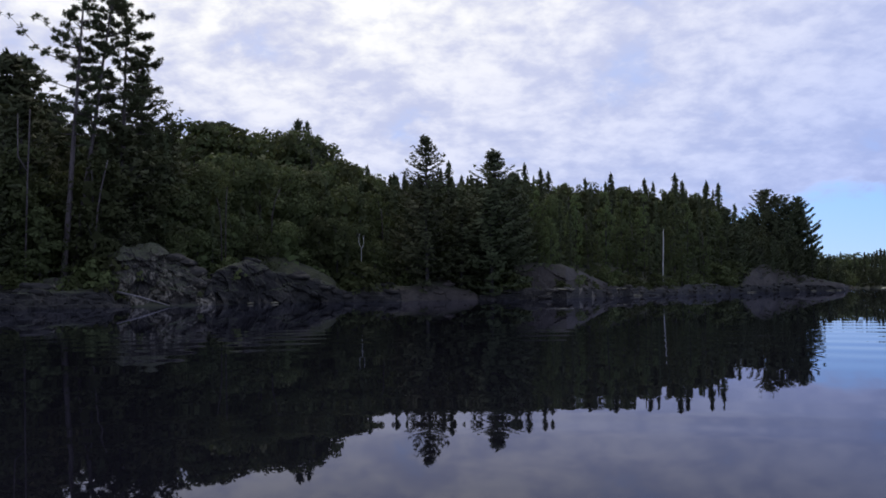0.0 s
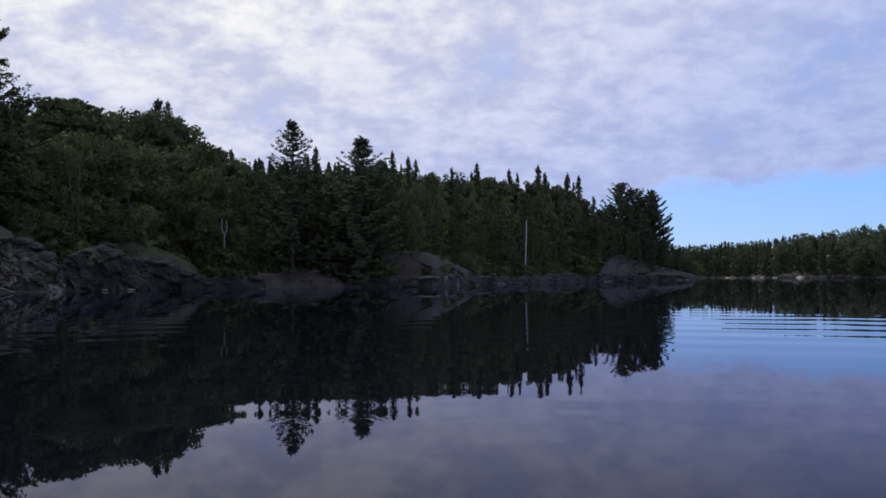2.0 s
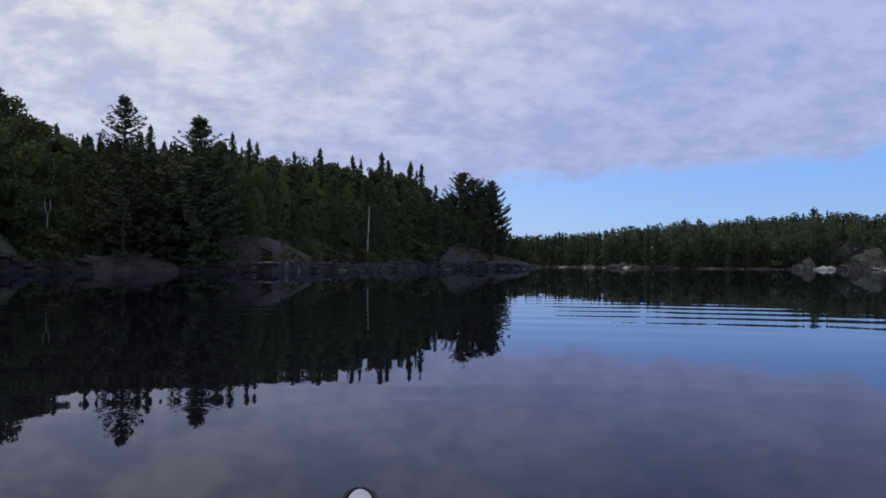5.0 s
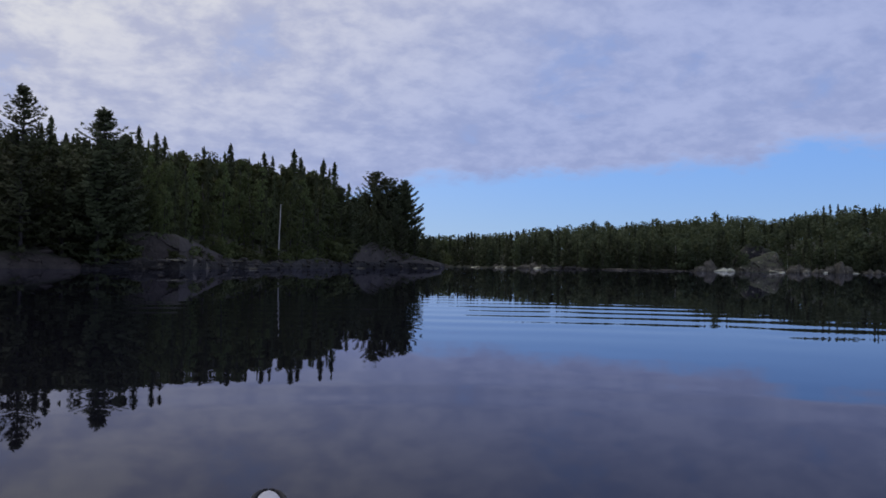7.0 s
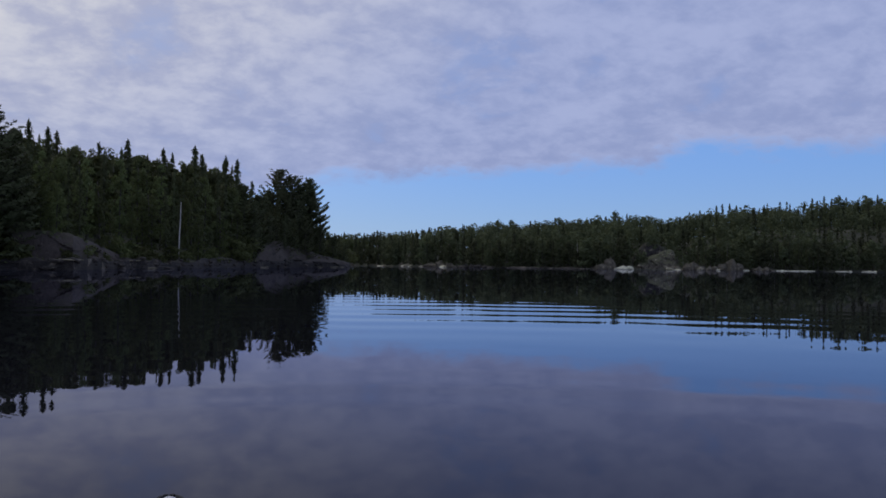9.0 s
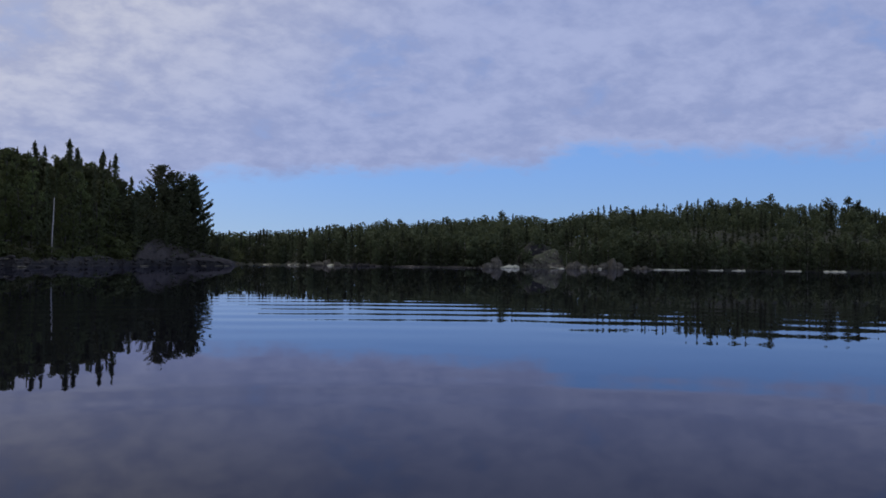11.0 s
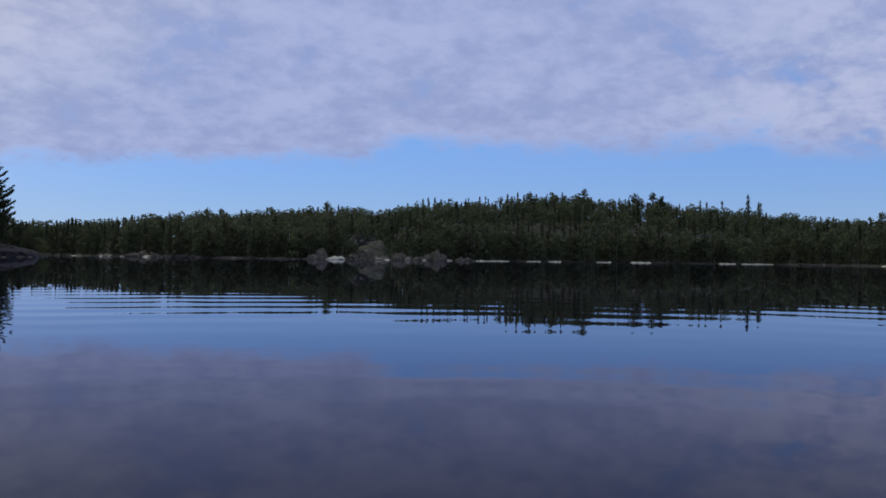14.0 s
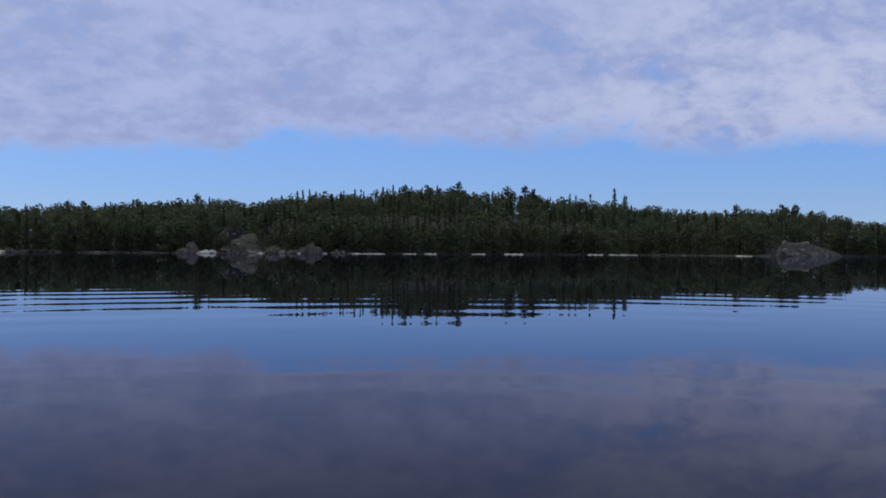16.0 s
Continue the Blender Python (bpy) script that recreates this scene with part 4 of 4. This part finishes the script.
def outcrop(name, az0, az1, off, tops, depth, mat, label, seed, lean=0.35, nu=90, nv=44, rough=1.0, steps=0.0, taper=0.08, block_mat=None, many=1.0, chip=1.0, under=0.0, wavy=0.56):
    """A bedrock outcrop along the shore: a front face that climbs from the lake, a rounded top, a back that runs into the bank.
    off: metres from the shoreline to its foot; tops: heights along it from az0 to az1; steps: the height of level ledges in its face."""
    u, v = np.meshgrid(np.linspace(0, 1, nu), np.linspace(0, 1, nv), indexing="ij")
    az = az0 + (az1 - az0) * u
    foot = shore(az) + off
    d0 = float(shore((az0 + az1) / 2)) + off
    length = abs(math.radians(az1 - az0)) * d0
    top = np.interp(u, np.linspace(0, 1, len(tops)), tops)
    top = top + np.minimum(top, 1.0) * d0 * radians(rise_of((az0 + az1) / 2)) * 0.8
    x = u * length
    ripple = fractal(np.stack([x.reshape(-1) * 0.45 + seed * 9.1, 0 * x.reshape(-1), 0 * x.reshape(-1)], 1), 3).reshape(x.shape)
    top = top * (0.45 + 1.1 * ripple) if steps else top * (1.0 + wavy * (ripple - 0.5))
    # cross-section: 0 to 0.6 climbs the face, the rest goes back over the top
    f = np.clip(v / 0.6, 0, 1)
    g = np.clip((v - 0.6) / 0.4, 0, 1)
    z = -0.5 + (top + 0.5) * np.sin(f * math.pi / 2) ** 0.9
    if steps:
        t = z / steps + 0.6 * ripple
        t = np.floor(t) + np.clip((t - np.floor(t)) * 3.0, 0, 1)
        z = np.where(f < 1, (t - 0.6 * ripple) * steps * 0.75 + z * 0.25, z)
    z = z - g ** 2 * (0.3 * top + 1.0)
    y = lean * top * f ** 1.3 + g * depth + under * top * (1 - f) ** 2
    ends = np.clip(np.minimum(u, 1 - u) / taper, 0, 1)
    ends = np.sqrt(1 - (1 - ends) ** 2)
    z = -0.6 + (z + 0.6) * ends
    y = y + (1 - ends) * 0.5
    p = np.stack([x, y, z], -1).reshape(-1, 3)
    q = p + seed * 7.7
    tilt = q.copy()
    tilt[:, 2] += 0.30 * q[:, 0]
    n1 = fractal(q * 0.35, 3) - 0.5
    n2 = fractal(q * 1.1 + 40, 4) - 0.5
    blocks = cells(tilt * np.array([0.40, 0.40, 0.60])) - 0.5
    chips = cells(tilt * np.array([1.2, 1.2, 2.0]) + 20) - 0.5
    bits = cells(tilt * np.array([2.6, 2.6, 4.2]) + 60) - 0.5
    low = np.clip(top.reshape(-1) / 2.5, 0.3, 1)
    push = rough * low * ends.reshape(-1) * (1.5 * n1 + 0.9 * n2 + 0.75 * blocks + chip * (0.38 * chips + 0.14 * bits))
    front = np.cos(f * math.pi / 2).reshape(-1) * 0.85 + 0.15 * (1 - g.reshape(-1))
    p[:, 1] -= push * front
    p[:, 2] += push * (1 - front) * 0.4
    a = np.radians(az).reshape(-1)
    r = foot.reshape(-1) + p[:, 1]
    w = np.stack([-np.sin(a) * r, np.cos(a) * r, p[:, 2]], 1)
    faces = [(i * nv + j, (i + 1) * nv + j, (i + 1) * nv + j + 1, i * nv + j + 1) for i in range(nu - 1) for j in range(nv - 1)]
    base = bearing((az0 + az1) / 2, d0)
    ob = new(name)
    ob.location = base
    w = w - np.array(base)
    part("bedrock", mesh_of("bedrock", w, faces, mat), ob)
    # broken blocks that stand proud of the face
    rng = random.Random(seed)
    near = length / d0 > 0.05 and d0 < 200
    for k in range(int(length * (3.0 if near else 0.7) * (0.35 if rough < 0.55 else 1.0) * many)):
        i, j = rng.randrange(int(nu * 0.06), int(nu * 0.94)), rng.randrange(int(nv * 0.18), int(nv * 0.72))
        size = rng.choice((0.16, 0.22, 0.3, 0.42, 0.6)) * (1.0 if near else 1.4) * min(1.0, 0.4 + 0.3 * float(top[i, 0]))
        block = part("block", rng.choice(blocks_of(block_mat or mat)), ob)
        block.matrix_basis = pose(*w[i * nv + j], rng.uniform(-14, 14), rng.uniform(-4, 14), math.degrees(a[i * nv + j]) + rng.uniform(-25, 25))
        block.scale = (size * rng.uniform(1.0, 2.2), size * rng.uniform(0.8, 1.2), size * rng.uniform(0.5, 0.95))
    return tagged(ob, label, "rock")


def rock_heap(name, az0, az1, tops, mat, label, seed):
    """Broken bedrock at the far waterline: angular blocks of many sizes, leaning on one another."""
    rng = random.Random(seed)
    mid = (az0 + az1) / 2
    base = bearing(mid, float(shore(mid)) - 0.6)
    length = abs(radians(az1 - az0)) * float(shore(mid))
    ob = new(name)
    ob.location = base
    for k in range(max(4, int(length * 2.4))):
        u = rng.random()
        az = az0 + (az1 - az0) * u
        high = float(np.interp(u, np.linspace(0, 1, len(tops)), tops)) * rng.uniform(0.55, 1.1)
        p = bearing(az, float(shore(az)) + rng.uniform(-0.8, 1.4)) - base
        pale = rng.random() < 0.32 and mat is not ROCK_MID
        block = part("block", rng.choice(blocks_of((ROCK_WHITE if high < 0.9 else ROCK_LIGHT) if pale else mat)), ob)
        if pale:
            high *= 0.4
        block.matrix_basis = pose(p.x, p.y, high * 0.34, rng.uniform(-10, 10), rng.uniform(-12, 12), az + rng.uniform(-25, 25))
        block.scale = (rng.uniform(0.7, 1.7), rng.uniform(0.6, 1.1), max(0.2, high * 1.1))
    return tagged(ob, label, "rock")


def outcrops():
    big, ledge = "rock_outcrop", "rock_ledge"
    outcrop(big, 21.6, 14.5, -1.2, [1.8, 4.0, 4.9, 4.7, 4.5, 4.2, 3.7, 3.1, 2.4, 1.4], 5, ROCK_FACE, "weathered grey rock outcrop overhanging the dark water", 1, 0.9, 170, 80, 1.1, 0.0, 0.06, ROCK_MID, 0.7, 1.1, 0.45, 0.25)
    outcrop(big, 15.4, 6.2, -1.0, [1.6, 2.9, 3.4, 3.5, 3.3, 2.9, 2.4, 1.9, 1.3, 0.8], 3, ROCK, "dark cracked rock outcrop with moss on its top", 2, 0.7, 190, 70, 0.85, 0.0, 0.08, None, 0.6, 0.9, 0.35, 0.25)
    outcrop("mossy_bank", 13.0, 6.3, 0.5, [2.9, 3.9, 4.2, 4.0, 3.3, 2.4, 1.3], 3, MOSS, "mossy grass bank lying over the dark rock", 12, 0.95, 90, 40, 0.35, 0.0, 0.15, None, 0.0, 1.0, 0.0, 0.15)
    outcrop("mossy_bank", 21.8, 16.0, 2.2, [4.0, 5.0, 5.3, 5.0, 4.5, 3.8], 3, MOSS, "mossy grass bank lying over the grey rock", 13, 1.2, 80, 36, 0.35, 0.0, 0.15, None, 0.0, 1.0, 0.0, 0.15)
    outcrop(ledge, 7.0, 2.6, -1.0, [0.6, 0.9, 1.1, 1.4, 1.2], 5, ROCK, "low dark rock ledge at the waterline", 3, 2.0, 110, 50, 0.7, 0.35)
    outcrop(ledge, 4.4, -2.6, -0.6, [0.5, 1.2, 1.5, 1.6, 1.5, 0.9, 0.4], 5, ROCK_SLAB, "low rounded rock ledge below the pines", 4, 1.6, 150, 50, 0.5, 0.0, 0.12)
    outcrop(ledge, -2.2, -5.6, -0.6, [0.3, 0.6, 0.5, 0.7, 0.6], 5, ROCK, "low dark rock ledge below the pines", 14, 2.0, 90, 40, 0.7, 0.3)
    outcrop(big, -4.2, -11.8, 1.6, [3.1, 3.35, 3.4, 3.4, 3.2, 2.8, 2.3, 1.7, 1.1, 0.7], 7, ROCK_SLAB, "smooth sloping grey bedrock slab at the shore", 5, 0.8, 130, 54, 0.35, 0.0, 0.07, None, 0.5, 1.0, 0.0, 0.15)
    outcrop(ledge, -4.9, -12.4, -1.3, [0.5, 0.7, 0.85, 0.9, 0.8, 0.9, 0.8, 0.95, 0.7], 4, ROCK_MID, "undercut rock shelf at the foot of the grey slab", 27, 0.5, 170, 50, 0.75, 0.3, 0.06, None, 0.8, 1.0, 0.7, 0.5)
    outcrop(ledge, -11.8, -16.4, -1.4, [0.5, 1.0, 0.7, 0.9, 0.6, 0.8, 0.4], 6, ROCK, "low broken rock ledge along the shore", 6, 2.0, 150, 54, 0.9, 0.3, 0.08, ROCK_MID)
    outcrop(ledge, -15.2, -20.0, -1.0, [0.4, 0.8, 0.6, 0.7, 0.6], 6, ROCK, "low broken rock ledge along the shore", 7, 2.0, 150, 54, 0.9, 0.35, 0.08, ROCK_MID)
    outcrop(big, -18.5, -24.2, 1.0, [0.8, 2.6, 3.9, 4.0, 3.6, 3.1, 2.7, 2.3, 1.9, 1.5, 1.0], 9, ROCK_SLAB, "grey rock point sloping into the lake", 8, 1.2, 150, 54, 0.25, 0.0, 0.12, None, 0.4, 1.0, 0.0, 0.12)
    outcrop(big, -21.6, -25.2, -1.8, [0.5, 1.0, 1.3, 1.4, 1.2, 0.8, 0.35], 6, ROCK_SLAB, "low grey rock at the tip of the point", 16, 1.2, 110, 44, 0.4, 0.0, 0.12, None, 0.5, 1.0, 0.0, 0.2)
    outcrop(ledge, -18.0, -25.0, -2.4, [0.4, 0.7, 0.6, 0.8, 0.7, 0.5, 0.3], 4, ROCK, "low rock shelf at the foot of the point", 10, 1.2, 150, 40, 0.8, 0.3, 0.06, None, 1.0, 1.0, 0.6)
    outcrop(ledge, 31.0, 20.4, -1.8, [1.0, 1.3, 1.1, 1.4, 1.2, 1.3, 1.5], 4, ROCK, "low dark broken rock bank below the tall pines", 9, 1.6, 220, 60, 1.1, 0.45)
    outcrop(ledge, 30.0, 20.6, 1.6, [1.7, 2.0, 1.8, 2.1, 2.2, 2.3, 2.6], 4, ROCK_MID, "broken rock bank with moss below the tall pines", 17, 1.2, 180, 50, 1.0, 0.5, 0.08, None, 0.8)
    # across the lake: bearings of both ends, heights along them
    far = [(-26.75, -27.15, [0.19, 0.47, 0.28], ROCK_LIGHT), (-28.1, -28.75, [0.28, 1.4, 1.8, 0.47], ROCK_PALE), (-29.3, -31.7, [0.38, 0.85, 1.1, 1.4, 1.2, 0.38], ROCK_PALE), (-32.0, -34.0, [0.38, 0.94, 0.56, 0.28], ROCK_MID),
           (-40.75, -42.05, [0.19, 0.94, 1.8, 2.1, 0.65], ROCK_PALE), (-42.1, -43.05, [0.47, 0.7, 1, 0.38], ROCK_WHITE), (-45.4, -47.9, [0.4, 0.9, 1.4, 1.5, 1.5, 0.9], ROCK_PALE),
           (-48.0, -50.0, [0.8, 1.5, 1.9, 2.2, 1.7, 0.6], ROCK_PALE), (-50.4, -51.5, [0.28, 1.1, 0.94, 0.28], ROCK_PALE)]
    for i, (a0, a1, tops, mat) in enumerate(far):
        rock_heap(big, a0, a1, tops, mat, "pale grey broken rock at the edge of the far shore", 20 + i)
    outcrop("rock_slab", -43.3, -46.1, 3, [0.6, 1.8, 3.4, 4.1, 4.5, 3.8, 1.4], 5, ROCK_PALE, "steep bare grey rock slab above the far shore", 31, 1.2, 90, 40, 0.8, 0.0, 0.1, ROCK_MID, 0.5)
    outcrop(ledge, -43.0, -45.6, 9, [4.6, 5.4, 5.8, 5.4, 4.8], 4, ROCK_MID, "mossy rock ledge above the steep slab", 33, 0.6, 60, 30, 0.5, 0.0, 0.2)
    outcrop(big, -78.5, -82.2, -0.8, [1.8, 3.9, 4.1, 3.6, 3.0, 2.3, 1.6, 1.0, 0.4], 8, ROCK_PALE, "large pale rock hump on the far shore", 32, 1.1, 100, 44, 0.6, 0.0, 0.08, ROCK_LIGHT, 0.6)
    for i, (a0, a1) in enumerate(((-51.6, -54.0), (-55.0, -56.0), (-56.4, -57.3), (-59.5, -60.5), (-61.6, -63.0), (-67.0, -68.1), (-68.3, -70.3), (-76.1, -77.2), (-34.5, -40.6), (-71.5, -74.0))):
        wide = a0 in (-34.5, -71.5)
        outcrop(ledge, a0, a1, -1.2, [0.05, 0.2, 0.16, 0.22, 0.05] if wide else [0.03, 0.14, 0.07, 0.17, 0.06, 0.13, 0.03], 2, ROCK_MID if wide else ROCK_WHITE, "thin pale rock ledge along the far waterline", 40 + i, 2.6, 60, 16, 0.9, 0.25, 0.08, ROCK_MID if wide else ROCK_WHITE, 0.22)


outcrops()


def stones():
    rng = random.Random(11)
    shapes = []
    for i in range(6):
        me = stone_mesh(100 + i)
        me.materials.append(ROCK if i % 2 else ROCK_MID)
        shapes.append(me)
    for lo, hi, n, big in ((20, 29, 46, 0.75), (2, 7, 16, 0.5), (-2.5, -5, 10, 0.6), (-10, -19, 40, 0.6), (-19, -25, 20, 0.7)):
        for k in range(n):
            az = rng.uniform(lo, hi)
            d = float(shore(az)) + rng.uniform(-1.5, 2.5)
            p = bearing(az, d)
            s = big * rng.uniform(0.35, 1.0)
            ob = new("stone", rng.choice(shapes))
            ob.matrix_basis = pose(p.x, p.y, max(height(p), -0.15) + s * 0.15, rng.uniform(-15, 15), rng.uniform(-15, 15), rng.uniform(0, 360))
            ob.scale = (s * rng.uniform(0.9, 1.6), s, s * rng.uniform(0.5, 0.8))
            tagged(ob, "angular dark boulder at the water's edge", "stone", "boulders along the shore")


stones()


def waterline_slabs():
    """Thin bleached slabs that catch the light at the foot of the rocks."""
    rng = random.Random(23)
    me = stone_mesh(301)
    me.materials.append(ROCK_LIGHT)
    for az, off, long, z in ((-7.7, -1.0, 1.3, 0.92), (-8.3, -0.9, 0.9, 0.90), (-11.6, -0.9, 1.1, 0.88), (-11.2, -0.8, 0.7, 0.86)):
        p = bearing(az, float(shore(az)) + off)
        ob = new("stone", me)
        ob.matrix_basis = pose(p.x, p.y, z, rng.uniform(-3, 6), rng.uniform(-4, 4), az + rng.uniform(-8, 8))
        ob.scale = (long * 0.6, 0.5, 0.07)
        tagged(ob, "flat bleached slab lying on the rock shelf", "stone", "boulders along the shore")
    for az, off, long in ((12.4, -1.6, 0.6), (10.9, -1.5, 0.8), (-12.3, -1.6, 0.9), (-12.6, -1.5, 0.7), (-19.2, -2.0, 2.2), (-22.9, -3.2, 1.0), (-23.8, -3.2, 1.6), (-24.3, -2.6, 1.0)):
        p = bearing(az, float(shore(az)) + off)
        ob = new("stone", me)
        ob.matrix_basis = pose(p.x, p.y, 0.07, rng.uniform(-6, 10), rng.uniform(-5, 5), az + rng.uniform(-12, 12))
        ob.scale = (long * 0.6, 0.35, 0.09)
        tagged(ob, "flat bleached slab of rock at the waterline", "stone", "boulders along the shore")


waterline_slabs()

# ---- bare trunks and driftwood ----


def pole(name, points, radii, mat, label, category):
    v, f = tube(points, radii, 7)
    v = np.asarray(v) - np.array(points[0])
    ob = new(name, mesh_of(name, v, f, mat, True))
    ob.location = points[0]
    return tagged(ob, label, category)


def foot(az, d):
    p = bearing(az, d)
    p.z = height(p) - 0.2
    return p


def at(az, el, d):
    p = bearing(az, d)
    p.z = EYE + d * math.tan(radians(el + rise_of(az)))
    return p


pole("fallen_log", [at(20.4, 0.08, 71.0), at(18.9, -0.32, 70.4), at(17.3, -0.84, 69.8)], [0.08, 0.07, 0.04], DEAD_WOOD,
     "bleached fallen tree trunk sloping into the water", "log")
pole("dead_birch", [foot(-14.1, 112), at(-14.12, 1.2, 112), at(-14.17, 2.3, 112), at(-14.2, 3.5, 112)], [0.075, 0.075, 0.065, 0.035], BARK_WHITE,
     "bare white birch trunk standing before the trees", "dead tree")
fork = pole("dead_birch", [foot(5.31, 85.5), at(5.29, 2.6, 85), at(5.46, 3.1, 85), at(5.42, 3.65, 85)], [0.030, 0.025, 0.019, 0.011], BARK_WHITE,
            "forked white birch stem at the edge of the wood", "dead tree")
arm = [at(5.29, 2.55, 85), at(5.13, 3.0, 85), at(5.16, 3.5, 85)]
part("limb", mesh_of("limb", *tube([p - fork.location for p in arm], [0.025, 0.020, 0.012], 7), BARK_WHITE, True), fork)
pole("dead_birch", [foot(21.9, 73.5), at(21.5, 5.2, 73.5), at(21.3, 6.5, 73.5), at(20.95, 8.1, 73.5)], [0.09, 0.07, 0.06, 0.04], BARK_RED, "slim pale birch trunk among dark pines", "dead tree")
pole("dead_birch", [foot(25.5, 74), at(25.40, 7.2, 74), at(25.34, 9.0, 74), at(25.30, 10.9, 74)], [0.08, 0.06, 0.055, 0.04], BARK_RED, "slim pale birch trunk among dark pines", "dead tree")
pole("dead_birch", [at(25.45, 7.3, 74), at(25.93, 8.1, 74), at(25.96, 10.6, 74)], [0.055, 0.05, 0.04], BARK_RED, "slim pale birch trunk among dark pines", "dead tree")

for az, el, d, tilt in ((14.2, 5.2, 78, 0.25), (13.9, 5.9, 78, -0.1), (11.0, 5.9, 83, -0.55), (3.9, 4.6, 90.0, 0.1), (-9.4, 3.9, 98.0, 0.12), (-16.6, 2.6, 128.0, 0.05), (-12.3, 3.2, 110.0, 0.08)):
    pole("dead_birch", [foot(az - tilt * 0.3, d + 3), at(az, el - 1.0, d + 1), at(az + tilt * 0.4, el, d), at(az + tilt, el + 0.7, d)], [0.06, 0.05, 0.045, 0.025], BARK_RED, "slim pale birch stem showing between the leaves", "dead tree")

# ---- the boat under the camera ----


def kayak():
    """A kayak that points a little right of the first view; only the tip of its bow rises into view."""
    heading = -13.75
    top = new("kayak")
    n, m = 90, 24
    length, front = 4.3, 2.62

    def section(s):
        """Half-width, keel, sheer at s from stern 0 to bow 1."""
        e = abs(2 * s - 1)
        tip = min(1.0, (1 - e) * length / 2 / 0.11)
        w = 0.26 * max(0.0, math.sin(math.pi * s)) ** 1.5 + 0.046 * math.sqrt(max(0.0, 1 - (1 - tip) ** 2)) + 0.002
        sheer = 0.1995 + 0.079 * e ** 3
        keel = -0.11 + 0.20 * e ** 6
        return w, keel, sheer

    def along(i):
        """Stations crowd towards both ends."""
        return 0.5 - 0.5 * math.cos(math.pi * i / n)

    hull_v, deck_v = [], []
    for i in range(n + 1):
        s = along(i)
        w, keel, sheer = section(s)
        yy = front - length * (1 - s)
        for j in range(m + 1):
            a = math.pi * j / m
            hull_v.append((w * math.cos(a), yy, sheer + (keel - sheer) * math.sin(a) ** 0.7))
        for j in range(m + 1):
            t = 2 * j / m - 1
            deck_v.append((w * 0.70 * t, yy - 0.032 * (2 * s - 1), sheer + 0.009 + 0.10 * w * (1 - t * t)))
    faces = [(i * (m + 1) + j, i * (m + 1) + j + 1, (i + 1) * (m + 1) + j + 1, (i + 1) * (m + 1) + j) for i in range(n) for j in range(m)]

    def cockpit(f):
        y = sum(deck_v[k][1] for k in f) / 4
        x = sum(deck_v[k][0] for k in f) / 4
        return (x / 0.205) ** 2 + (y / 0.40) ** 2 < 1

    part("hull", mesh_of("hull", hull_v, faces, HULL, True), top, "black moulded hull")
    part("deck", mesh_of("deck", deck_v, [f for f in faces if not cockpit(f)], DECK, True), top, "pale grey deck")
    # rim strip between deck and hull
    for side in (1, -1):
        pts = []
        rad = []
        for i in range(n + 1):
            w, keel, sheer = section(along(i))
            pts.append((side * w * 0.90, front - length * (1 - along(i)), sheer + 0.003))
            rad.append(0.004 + 0.10 * w if w < 0.06 else 0.010)
        part("gunwale", mesh_of("gunwale", *tube(pts, rad, 8), HULL, True), top)
    ring = [(0.212 * math.cos(2 * math.pi * k / 36), 0.41 * math.sin(2 * math.pi * k / 36), 0.228) for k in range(37)]
    part("coaming", mesh_of("coaming", *tube(ring, [0.022] * 37, 8), HULL, True), top)
    top.matrix_basis = pose(0, 0, 0, 0, 0, heading)
    tagged(top, "kayak with a pale deck and black hull afloat", "kayak")


kayak()

for k in {k for kind in KINDS.values() for k in kind}:
    gone(k)
